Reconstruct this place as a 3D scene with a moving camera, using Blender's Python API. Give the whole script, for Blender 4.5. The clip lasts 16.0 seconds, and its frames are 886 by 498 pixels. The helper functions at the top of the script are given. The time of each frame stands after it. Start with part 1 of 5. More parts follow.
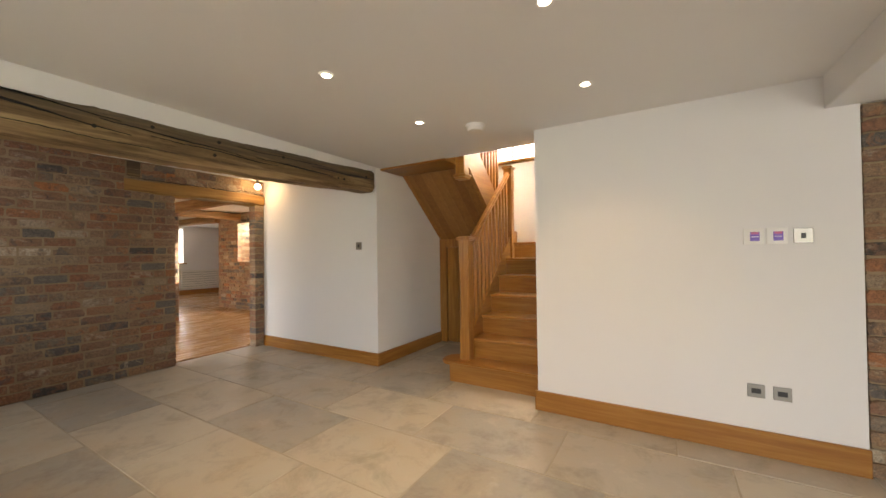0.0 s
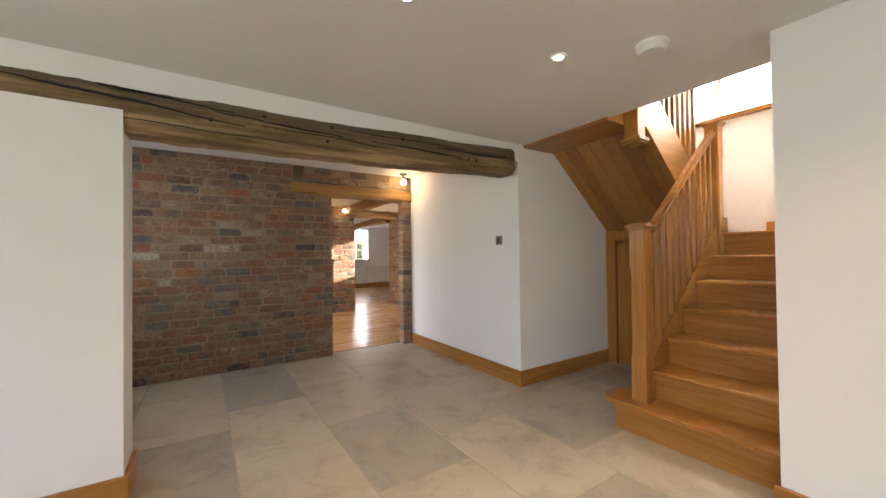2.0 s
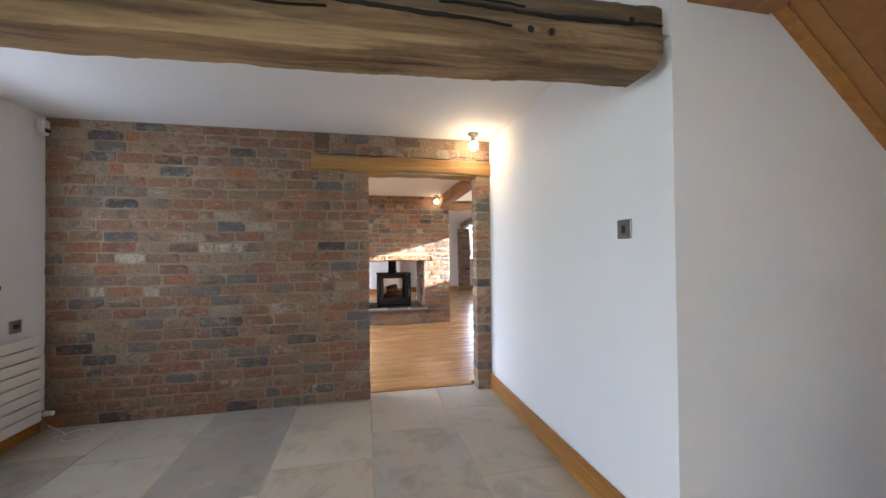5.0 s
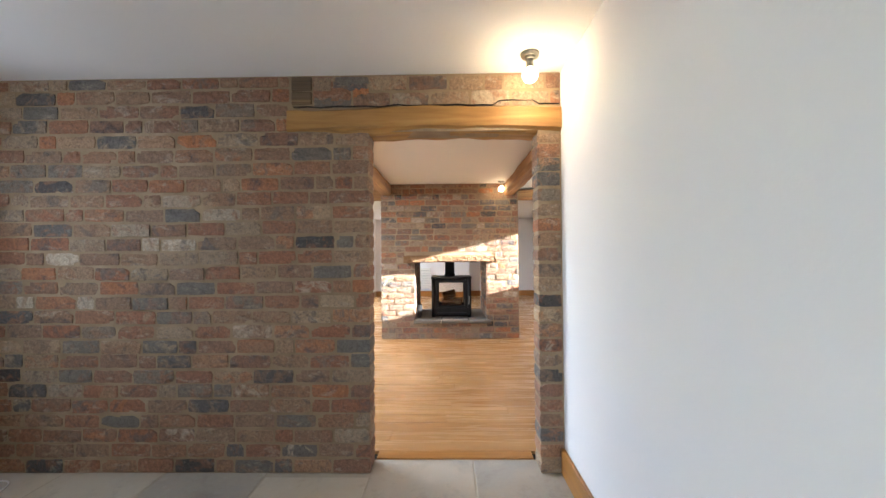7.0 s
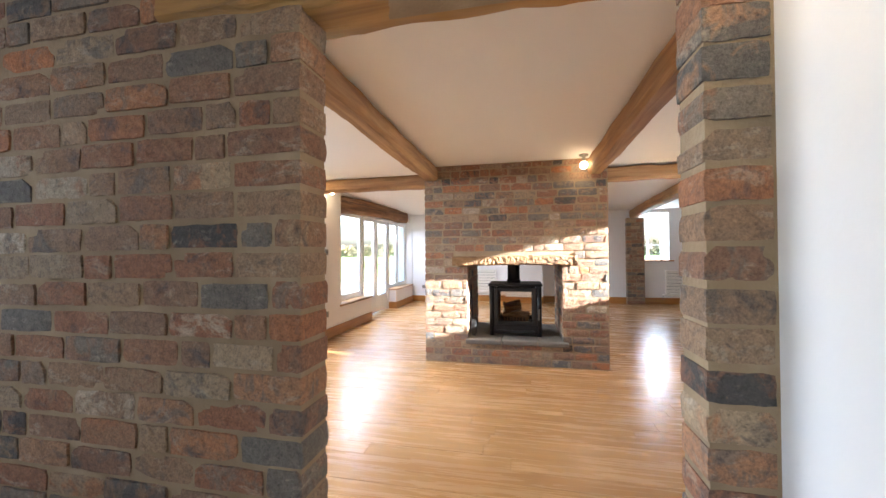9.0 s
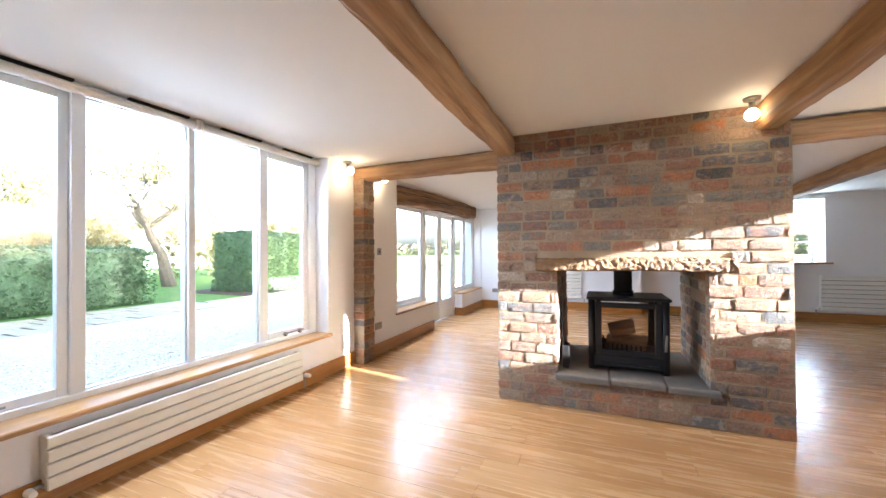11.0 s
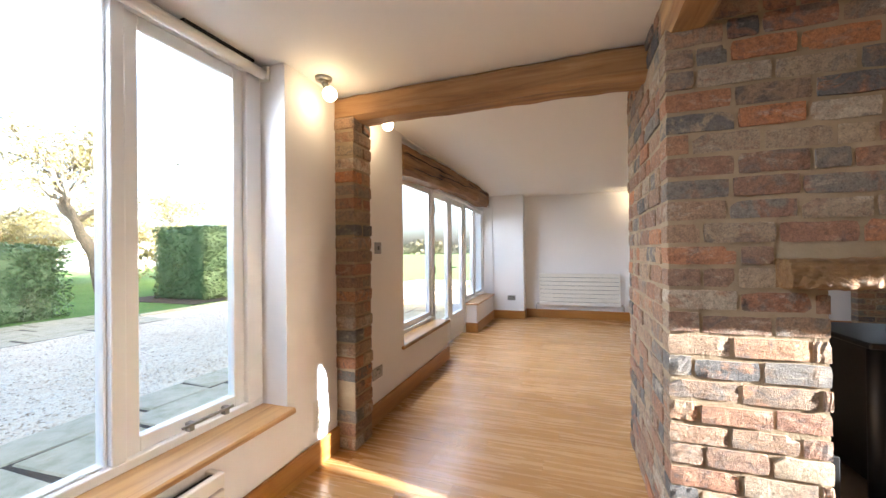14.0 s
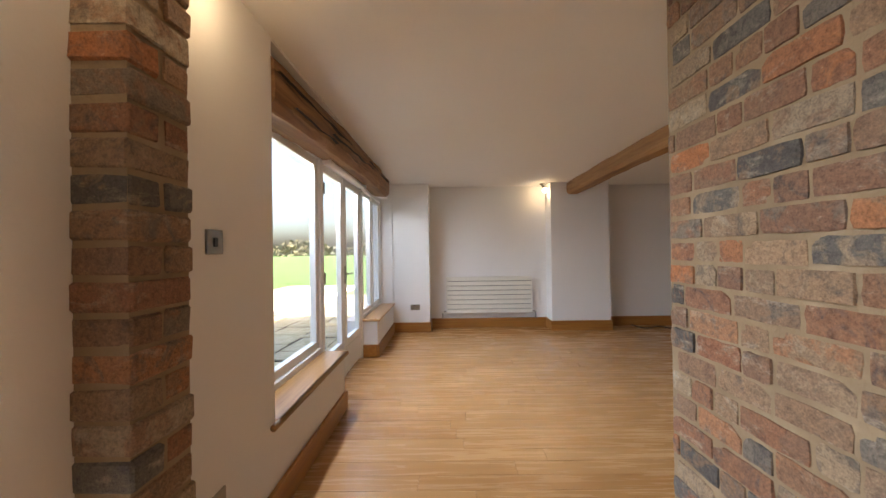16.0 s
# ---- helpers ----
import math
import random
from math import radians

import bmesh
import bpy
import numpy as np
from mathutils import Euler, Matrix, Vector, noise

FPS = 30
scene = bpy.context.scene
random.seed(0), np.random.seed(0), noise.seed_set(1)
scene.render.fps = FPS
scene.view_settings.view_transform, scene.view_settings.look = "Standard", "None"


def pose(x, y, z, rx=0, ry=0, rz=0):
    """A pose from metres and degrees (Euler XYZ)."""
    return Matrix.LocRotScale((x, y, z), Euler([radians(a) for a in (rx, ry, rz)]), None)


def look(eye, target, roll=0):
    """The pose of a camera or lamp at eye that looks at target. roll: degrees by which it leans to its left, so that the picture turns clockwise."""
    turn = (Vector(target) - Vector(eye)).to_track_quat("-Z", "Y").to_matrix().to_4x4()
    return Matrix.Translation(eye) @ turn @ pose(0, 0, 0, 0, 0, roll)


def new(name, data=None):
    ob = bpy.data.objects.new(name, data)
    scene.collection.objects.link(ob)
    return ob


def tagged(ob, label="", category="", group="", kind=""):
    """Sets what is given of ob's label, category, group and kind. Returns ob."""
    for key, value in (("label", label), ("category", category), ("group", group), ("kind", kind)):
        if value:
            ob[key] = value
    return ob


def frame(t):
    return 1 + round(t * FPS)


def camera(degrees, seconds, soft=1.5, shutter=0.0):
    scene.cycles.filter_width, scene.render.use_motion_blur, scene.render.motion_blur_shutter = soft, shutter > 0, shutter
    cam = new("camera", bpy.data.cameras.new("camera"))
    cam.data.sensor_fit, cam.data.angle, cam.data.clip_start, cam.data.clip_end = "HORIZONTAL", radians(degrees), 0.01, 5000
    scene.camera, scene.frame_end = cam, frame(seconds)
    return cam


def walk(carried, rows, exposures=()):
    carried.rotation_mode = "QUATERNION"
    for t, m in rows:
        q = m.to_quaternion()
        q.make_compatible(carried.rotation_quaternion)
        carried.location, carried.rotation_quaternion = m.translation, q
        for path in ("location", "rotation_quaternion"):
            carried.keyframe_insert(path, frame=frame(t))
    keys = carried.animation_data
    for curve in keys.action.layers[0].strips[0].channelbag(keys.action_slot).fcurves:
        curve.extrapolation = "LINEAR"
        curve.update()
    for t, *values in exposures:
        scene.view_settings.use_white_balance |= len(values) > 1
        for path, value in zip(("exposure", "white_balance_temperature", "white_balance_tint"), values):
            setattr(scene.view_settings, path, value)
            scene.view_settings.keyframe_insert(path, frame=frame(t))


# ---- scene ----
cam = camera(100.3, 16.0)
METRES, EYE, TILT, LEAN, TURN = 9.6, 1.265, 0.0, 0.0, 31.0
ROWS = [
    (0.0, 0.0, 0.0, 0.0, 0.01, 0.73, 0.78),
    (0.5, -0.0015, 0.0081, -0.0011, 7.76, 0.8, 0.75),
    (1.0, -0.0006, 0.0274, -0.002, 14.87, 0.78, 0.73),
    (1.5, 0.003, 0.0504, -0.002, 20.57, 0.79, 0.72),
    (2.0, 0.0116, 0.0818, -0.0025, 25.79, 0.78, 0.74),
    (2.5, 0.0154, 0.1088, -0.0023, 30.25, 0.88, 0.84),
    (3.0, 0.0113, 0.1421, -0.0016, 34.59, 0.78, 0.76),
    (3.5, 0.0046, 0.1705, -0.0, 38.13, 0.74, 0.61),
    (4.0, -0.0049, 0.2049, 0.0007, 41.42, 0.71, 0.58),
    (6.5, -0.0903, 0.352, -0.0003, 55.97, 0.73, 0.55),
    (7.0, -0.1102, 0.3774, 0.0002, 59.85, 0.74, 0.49),
    (7.5, -0.1318, 0.4031, 0.0002, 63.19, 0.71, 0.46),
    (8.0, -0.1562, 0.4245, 0.0005, 66.25, 0.69, 0.44),
    (10.5, -0.2990, 0.4830, 0.0043, 78.68, 0.44, 0.48),
    (11.0, -0.3249, 0.4846, 0.0036, 81.81, 0.47, 0.41),
    (11.5, -0.354, 0.4848, 0.0043, 83.22, 0.54, 0.42),
    (12.0, -0.3858, 0.4785, 0.0031, 83.31, 0.43, 0.44),
    (12.5, -0.4181, 0.472, 0.0034, 83.33, 0.34, 0.44),
    (13.0, -0.4564, 0.4651, 0.0027, 83.04, 0.26, 0.49),
    (13.5, -0.488, 0.4633, 0.0026, 81.52, 0.34, 0.52),
    (14.0, -0.5265, 0.46, 0.002, 77.97, 0.28, 0.62),
    (14.5, -0.5596, 0.4598, 0.0009, 73.71, 0.27, 0.68),
    (15.0, -0.5978, 0.4624, 0.0004, 69.17, 0.34, 0.59),
    (15.5, -0.6297, 0.4659, 0.0002, 65.07, 0.31, 0.69),
    (16.0, -0.6625, 0.474, 0.0003, 59.45, 0.27, 0.79),
]
EXPOSURE = [(0.0, 3.12, 7500, 15), (0.5, 3.15, 7450, 15), (1.5, 3.22, 7000, 14), (2.5, 3.3, 6400, 13), (3.5, 3.45, 5600, 12), (4.0, 3.5, 5550, 12), (7.0, 3.78, 5750, 9), (8.0, 3.75, 5900, 10), (10.5, 3.66, 5300, 8), (11.5, 3.5, 5300, 8), (12.5, 3.25, 5550, 8), (13.5, 3.15, 5750, 9), (14.5, 2.95, 5800, 10), (15.5, 2.74, 5900, 10), (16.0, 2.66, 6250, 11)]
walk(cam, [(t, pose(0, 0, EYE, TILT, LEAN, TURN) @ pose(METRES * x, METRES * y, METRES * z, 90 + pitch, roll, yaw)) for t, x, y, z, yaw, pitch, roll in ROWS], EXPOSURE)

# ---- world, sun, lamps ----
SUN_WAY = Vector((-0.144, -1.0, -0.25)).normalized()
world = bpy.data.worlds.new("world")
scene.world = world
world.use_nodes = True
wn = world.node_tree.nodes
sky = wn.new("ShaderNodeTexSky")
sky.sky_type, sky.sun_disc = "NISHITA", False
sky.sun_elevation, sky.sun_rotation = math.asin(-SUN_WAY.z), math.atan2(-SUN_WAY.x, -SUN_WAY.y)
sky.air_density, sky.dust_density = 0.7, 5.0
haze = wn.new("ShaderNodeMix")
haze.data_type, haze.blend_type = "RGBA", "MULTIPLY"
haze.inputs[0].default_value, haze.inputs[7].default_value = 1.0, (1.10, 1.03, 0.93, 1)
world.node_tree.links.new(sky.outputs[0], haze.inputs[6])
world.node_tree.links.new(haze.outputs[2], wn["Background"].inputs[0])
wn["Background"].inputs[1].default_value = 0.15
sun = new("sun", bpy.data.lights.new("sun", "SUN"))
sun.data.energy, sun.data.angle, sun.data.color = 6.5, radians(0.6), (1.0, 0.965, 0.90)
sun.matrix_world = look((0, 0, 30), Vector((0, 0, 30)) + SUN_WAY)


# Area lamp added at a window opening to boost the daylight indoors.
def window_fill(name, at, target, w, h, watts, colour=(0.9, 0.95, 1.0), spread=180):
    d = bpy.data.lights.new(name, "AREA")
    d.shape, d.size, d.size_y, d.energy, d.color, d.spread = "RECTANGLE", w, h, watts, colour, radians(spread)
    ob = new(name, d)
    ob.matrix_world = look(at, target)
    return ob


def bulb_lamp(name, at, watts, size=0.04, colour=(1.0, 0.72, 0.4)):
    d = bpy.data.lights.new(name, "POINT")
    d.energy, d.shadow_soft_size, d.color = watts, size, colour
    ob = new(name, d)
    ob.location = at
    return ob


# ---- materials ----
def nodes_of(name, rough=0.6, metal=0.0):
    m = bpy.data.materials.new(name)
    m.use_nodes = True
    nt = m.node_tree
    b = nt.nodes["Principled BSDF"]
    b.inputs["Roughness"].default_value, b.inputs["Metallic"].default_value = rough, metal
    return m, nt, b


def ramp(nt, fac, stops, mode="LINEAR"):
    r = nt.nodes.new("ShaderNodeValToRGB")
    r.color_ramp.interpolation = mode
    e = r.color_ramp.elements
    while len(e) < len(stops):
        e.new(0.5)
    for el, (p, c) in zip(e, stops):
        el.position, el.color = p, (*c, 1) if len(c) == 3 else c
    nt.links.new(fac, r.inputs[0])
    return r.outputs[0]


def coords(nt, scale=(1, 1, 1), which="Object", shift=None):
    c, m = nt.nodes.new("ShaderNodeTexCoord"), nt.nodes.new("ShaderNodeMapping")
    m.inputs["Scale"].default_value = scale
    src = c.outputs[which]
    if which == "World":
        src = None
    nt.links.new(src, m.inputs[0])
    if shift is not None:
        nt.links.new(shift, m.inputs["Location"])
    return m.outputs[0]


def place_coords(nt, scale=(1, 1, 1), shift=None):
    g, m = nt.nodes.new("ShaderNodeNewGeometry"), nt.nodes.new("ShaderNodeMapping")
    m.inputs["Scale"].default_value = scale
    nt.links.new(g.outputs["Position"], m.inputs[0])
    if shift is not None:
        nt.links.new(shift, m.inputs["Location"])
    return m.outputs[0]


def noise_of(nt, vec, scale, detail=4, rough=0.55, distort=0.0):
    n = nt.nodes.new("ShaderNodeTexNoise")
    n.inputs["Scale"].default_value, n.inputs["Detail"].default_value = scale, detail
    n.inputs["Roughness"].default_value, n.inputs["Distortion"].default_value = rough, distort
    nt.links.new(vec, n.inputs["Vector"])
    return n.outputs[0]


def mixed(nt, fac, a, b, mode="MIX"):
    m = nt.nodes.new("ShaderNodeMix")
    m.data_type, m.blend_type = "RGBA", mode
    for s, v in ((m.inputs[0], fac), (m.inputs[6], a), (m.inputs[7], b)):
        if isinstance(v, (int, float)):
            s.default_value = v
        elif isinstance(v, tuple):
            s.default_value = (*v, 1)
        else:
            nt.links.new(v, s)
    return m.outputs[2]


def bump(nt, b, height, strength=0.3, dist=0.005):
    n = nt.nodes.new("ShaderNodeBump")
    n.inputs["Strength"].default_value, n.inputs["Distance"].default_value = strength, dist
    nt.links.new(height, n.inputs["Height"])
    nt.links.new(n.outputs[0], b.inputs["Normal"])


def scaled(nt, value, k, add=0.0):
    m = nt.nodes.new("ShaderNodeMath")
    m.operation = "MULTIPLY_ADD"
    m.inputs[1].default_value, m.inputs[2].default_value = k, add
    nt.links.new(value, m.inputs[0])
    return m.outputs[0]


def plaster_mat(name, colour):
    m, nt, b = nodes_of(name, 0.75)
    v = place_coords(nt)
    c = mixed(nt, scaled(nt, noise_of(nt, v, 1.3, 5), 0.6), colour, tuple(k * 0.93 for k in colour))
    nt.links.new(c, b.inputs["Base Color"])
    big, small = noise_of(nt, v, 3.0, 3), noise_of(nt, v, 60, 3)
    h = mixed(nt, 0.25, big, small)
    bump(nt, b, h, 0.25, 0.01)
    return m


def wood_mat(name, dark, mid, light, rough, axis, grain=9.0, per="none", cracks=0.0, spread=0.5, hewn=False, streak=0.0):
    m, nt, b = nodes_of(name, rough)
    s = [grain * 3.2] * 3
    s["xyz".index(axis)] = grain * 0.18
    shift = None
    if per == "object":
        o = nt.nodes.new("ShaderNodeObjectInfo")
        shift, rnd = scaled(nt, o.outputs["Random"], 57.0), o.outputs["Random"]
    elif per == "island":
        o = nt.nodes.new("ShaderNodeNewGeometry")
        shift, rnd = scaled(nt, o.outputs["Random Per Island"], 57.0), o.outputs["Random Per Island"]
    v = place_coords(nt, s, shift)
    n1 = noise_of(nt, v, 1.0, 6, 0.6, 0.6)
    s2 = [2.2] * 3
    s2["xyz".index(axis)] = 0.5
    n2 = noise_of(nt, place_coords(nt, s2, shift), 1.0, 3, 0.5, 0.4)
    c = ramp(nt, n1, [(0.28, dark), (0.5, mid), (0.72, light)])
    c = mixed(nt, scaled(nt, n2, 0.9, -0.2), c, dark, "MIX")
    if per != "none":
        c = mixed(nt, spread, c, ramp(nt, rnd, [(0.0, dark), (0.4, mid), (1.0, light)]))
    h = n1
    if cracks:
        s3 = [7.0] * 3
        s3["xyz".index(axis)] = 0.35
        n3 = noise_of(nt, place_coords(nt, s3), 1.0, 5, 0.6, 1.2)
        k = ramp(nt, n3, [(0.30, (0, 0, 0)), (0.38, (1, 1, 1))])
        c = mixed(nt, cracks, c, mixed(nt, 1.0, c, k, "MULTIPLY"))
        h = mixed(nt, 0.6, n1, k)
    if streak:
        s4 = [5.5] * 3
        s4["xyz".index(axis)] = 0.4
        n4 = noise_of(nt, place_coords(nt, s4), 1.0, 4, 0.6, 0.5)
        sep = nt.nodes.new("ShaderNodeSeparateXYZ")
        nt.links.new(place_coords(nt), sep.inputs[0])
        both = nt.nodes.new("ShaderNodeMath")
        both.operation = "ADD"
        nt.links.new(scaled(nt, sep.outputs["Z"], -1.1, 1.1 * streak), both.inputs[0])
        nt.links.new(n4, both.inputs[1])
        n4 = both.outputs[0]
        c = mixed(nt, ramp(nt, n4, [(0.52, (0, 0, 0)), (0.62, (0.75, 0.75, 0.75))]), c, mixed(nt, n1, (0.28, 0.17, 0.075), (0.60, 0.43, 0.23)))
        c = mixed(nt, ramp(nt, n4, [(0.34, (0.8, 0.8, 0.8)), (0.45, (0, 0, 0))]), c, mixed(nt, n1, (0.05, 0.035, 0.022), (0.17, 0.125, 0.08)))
    nt.links.new(c, b.inputs["Base Color"])
    nt.links.new(scaled(nt, n1, 0.25, rough - 0.1), b.inputs["Roughness"])
    if hewn:
        h = noise_of(nt, place_coords(nt, (1.0, 0.6, 1.0)), 24, 6, 0.65, 1.0)
        bump(nt, b, h, 1.0, 0.045)
    else:
        bump(nt, b, h, 0.25 if not cracks else 0.9, 0.003 if not cracks else 0.012)
    return m


BRICKS = [(0.0, (0.058, 0.052, 0.048)), (0.06, (0.124, 0.113, 0.103)), (0.15, (0.189, 0.161, 0.130)), (0.20, (0.258, 0.173, 0.111)), (0.36, (0.226, 0.128, 0.082)), (0.50, (0.275, 0.124, 0.067)),
          (0.64, (0.268, 0.163, 0.097)), (0.76, (0.305, 0.210, 0.131)), (0.81, (0.405, 0.157, 0.061)), (0.85, (0.315, 0.147, 0.075)), (0.88, (0.389, 0.286, 0.180)), (0.95, (0.278, 0.208, 0.139)), (1.0, (0.504, 0.426, 0.321))]


def brick_mat(name, per):
    """Old mixed brick: each one has its own colour, a second colour in patches, lime smears, soot and pits."""
    m, nt, b = nodes_of(name, 0.88)
    if per == "object":
        rnd = nt.nodes.new("ShaderNodeObjectInfo").outputs["Random"]
    else:
        rnd = nt.nodes.new("ShaderNodeNewGeometry").outputs["Random Per Island"]
    fract = nt.nodes.new("ShaderNodeMath")
    fract.operation = "FRACT"
    nt.links.new(scaled(nt, rnd, 7.31, 0.37), fract.inputs[0])
    v = place_coords(nt, (1, 1, 1), scaled(nt, rnd, 40.0))
    patch, smear = noise_of(nt, v, 11, 6, 0.65, 0.9), noise_of(nt, place_coords(nt, (0.6, 0.6, 1.3), scaled(nt, rnd, 23.0)), 13, 7, 0.7, 0.5)
    grit, fine, soot = noise_of(nt, v, 55, 6, 0.75), noise_of(nt, v, 160, 4, 0.7), noise_of(nt, v, 8, 6, 0.7, 1.2)
    c = ramp(nt, rnd, BRICKS)
    c = mixed(nt, ramp(nt, patch, [(0.49, (0, 0, 0)), (0.60, (0.7, 0.7, 0.7))]), c, ramp(nt, fract.outputs[0], BRICKS))
    c = mixed(nt, ramp(nt, smear, [(0.56, (0, 0, 0)), (0.68, (0.55, 0.55, 0.55))]), c, (0.44, 0.385, 0.30))
    c = mixed(nt, ramp(nt, soot, [(0.30, (0.8, 0.8, 0.8)), (0.44, (0, 0, 0))]), c, (0.085, 0.078, 0.076))
    c = mixed(nt, ramp(nt, grit, [(0.64, (0, 0, 0)), (0.72, (0.6, 0.6, 0.6))]), c, (0.36, 0.29, 0.20))
    c = mixed(nt, 1.0, c, ramp(nt, mixed(nt, 0.45, grit, fine), [(0.32, (0.38, 0.37, 0.36)), (0.5, (1.0, 1.0, 1.0)), (0.68, (1.55, 1.5, 1.42))]), "MULTIPLY")
    nt.links.new(c, b.inputs["Base Color"])
    bump(nt, b, mixed(nt, 0.3, grit, patch), 0.9, 0.013)
    return m


def mortar_mat():
    m, nt, b = nodes_of("mortar", 0.95)
    v = place_coords(nt)
    n1, n2 = noise_of(nt, v, 5, 5), noise_of(nt, v, 90, 4)
    c = ramp(nt, n1, [(0.3, (0.23, 0.165, 0.095)), (0.55, (0.34, 0.25, 0.15)), (0.75, (0.45, 0.35, 0.23))])
    nt.links.new(mixed(nt, scaled(nt, n2, 0.5), c, (0.28, 0.205, 0.13)), b.inputs["Base Color"])
    bump(nt, b, n2, 0.6, 0.006)
    return m


def stone_mat(name, per="object"):
    m, nt, b = nodes_of(name, 0.5)
    o = nt.nodes.new("ShaderNodeObjectInfo")
    rnd = o.outputs["Random"]
    v = place_coords(nt, (1, 1, 1), scaled(nt, rnd, 31.0))
    n1, n2, n3 = noise_of(nt, v, 2.2, 7, 0.62, 0.3), noise_of(nt, v, 40, 4), noise_of(nt, v, 3.4, 9, 0.7, 0.4)
    base = ramp(nt, rnd, [(0.0, (0.29, 0.27, 0.235)), (0.22, (0.37, 0.345, 0.30)), (0.3, (0.46, 0.405, 0.315)), (0.55, (0.41, 0.375, 0.315)), (0.62, (0.325, 0.30, 0.26)), (0.72, (0.47, 0.42, 0.33)), (1.0, (0.53, 0.475, 0.38))])
    c = mixed(nt, ramp(nt, n1, [(0.42, (0, 0, 0)), (0.66, (0.6, 0.6, 0.6))]), base, mixed(nt, 0.55, base, (0.50, 0.35, 0.185)))
    c = mixed(nt, ramp(nt, n3, [(0.50, (0, 0, 0)), (0.66, (0.65, 0.65, 0.65))]), c, mixed(nt, 1.0, c, (0.55, 0.53, 0.50), "MULTIPLY"))
    c = mixed(nt, ramp(nt, n3, [(0.30, (0.5, 0.5, 0.5)), (0.42, (0, 0, 0))]), c, (0.56, 0.50, 0.41))
    c = mixed(nt, scaled(nt, n2, 0.25), c, (0.5, 0.46, 0.4))
    nt.links.new(c, b.inputs["Base Color"])
    nt.links.new(scaled(nt, n1, 0.3, 0.3), b.inputs["Roughness"])
    bump(nt, b, mixed(nt, 0.4, n3, n2), 0.22, 0.006)
    return m


def plain_mat(name, colour, rough=0.5, metal=0.0, vary=0.06, size=30.0, bumpy=0.05):
    m, nt, b = nodes_of(name, rough, metal)
    n = noise_of(nt, place_coords(nt), size, 4)
    nt.links.new(mixed(nt, n, tuple(min(1, k * (1 + vary)) for k in colour), tuple(k * (1 - vary) for k in colour)), b.inputs["Base Color"])
    if bumpy:
        bump(nt, b, n, bumpy, 0.004)
    return m


def glow_mat(name, colour, strength):
    m, nt, b = nodes_of(name, 0.4)
    b.inputs["Base Color"].default_value = (*(k * 0.3 for k in colour), 1)
    b.inputs["Emission Color"].default_value, b.inputs["Emission Strength"].default_value = (*colour, 1), strength
    return m


def glass_mat(name, tint=(1, 1, 1), gloss=1.0):
    m, nt, b = nodes_of(name)
    nt.nodes.remove(b)
    tr, gl, fr, mx = (nt.nodes.new("ShaderNode" + k) for k in ("BsdfTransparent", "BsdfGlossy", "LayerWeight", "MixShader"))
    pw = nt.nodes.new("ShaderNodeMath")
    pw.operation = "POWER"
    pw.inputs[1].default_value = 4.0
    nt.links.new(fr.outputs["Facing"], pw.inputs[0])
    tr.inputs[0].default_value = (*tint, 1)
    gl.inputs["Roughness"].default_value = 0.02
    nt.links.new(scaled(nt, pw.outputs[0], 0.5 * gloss, 0.03 * gloss), mx.inputs[0])
    nt.links.new(tr.outputs[0], mx.inputs[1])
    nt.links.new(gl.outputs[0], mx.inputs[2])
    nt.links.new(mx.outputs[0], nt.nodes["Material Output"].inputs[0])
    return m


M_WALL = plaster_mat("white_wall_paint", (0.80, 0.78, 0.77))
M_CEIL = plaster_mat("white_ceiling_paint", (0.82, 0.805, 0.79))
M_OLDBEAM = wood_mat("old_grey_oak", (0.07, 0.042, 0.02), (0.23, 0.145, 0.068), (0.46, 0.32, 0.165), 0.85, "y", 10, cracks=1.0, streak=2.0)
M_BEAM_X = wood_mat("beam_oak_x", (0.18, 0.082, 0.028), (0.36, 0.19, 0.072), (0.54, 0.325, 0.14), 0.65, "x", 6, cracks=0.35)
M_BEAM_Y = wood_mat("beam_oak_y", (0.18, 0.082, 0.028), (0.36, 0.19, 0.072), (0.54, 0.325, 0.14), 0.65, "y", 6, cracks=0.35)
M_GARDENBEAM = wood_mat("weathered_oak_x", (0.12, 0.055, 0.02), (0.27, 0.14, 0.055), (0.42, 0.25, 0.11), 0.75, "x", 7, cracks=0.8)
M_LINTEL = wood_mat("lintel_oak", (0.24, 0.115, 0.028), (0.44, 0.24, 0.065), (0.56, 0.34, 0.11), 0.6, "y", 6, cracks=0.3)
M_MANTEL = wood_mat("hewn_oak", (0.15, 0.07, 0.022), (0.29, 0.15, 0.05), (0.42, 0.25, 0.10), 0.7, "y", 6, cracks=0.3, hewn=True)
M_OAK_X = wood_mat("joinery_oak_x", (0.26, 0.100, 0.019), (0.375, 0.165, 0.034), (0.48, 0.245, 0.062), 0.32, "x", 10)
M_OAK_Y = wood_mat("joinery_oak_y", (0.26, 0.100, 0.019), (0.375, 0.165, 0.034), (0.48, 0.245, 0.062), 0.32, "y", 10)
M_OAK_Z = wood_mat("joinery_oak_z", (0.26, 0.100, 0.019), (0.375, 0.165, 0.034), (0.48, 0.245, 0.062), 0.32, "z", 10)
M_OAK_BOARD = wood_mat("board_oak", (0.19, 0.074, 0.017), (0.30, 0.130, 0.032), (0.41, 0.200, 0.056), 0.38, "y", 8, per="object", spread=0.5)
M_PLANK = wood_mat("floor_oak", (0.31, 0.150, 0.052), (0.43, 0.235, 0.088), (0.53, 0.318, 0.134), 0.24, "y", 9, per="object", spread=0.35)
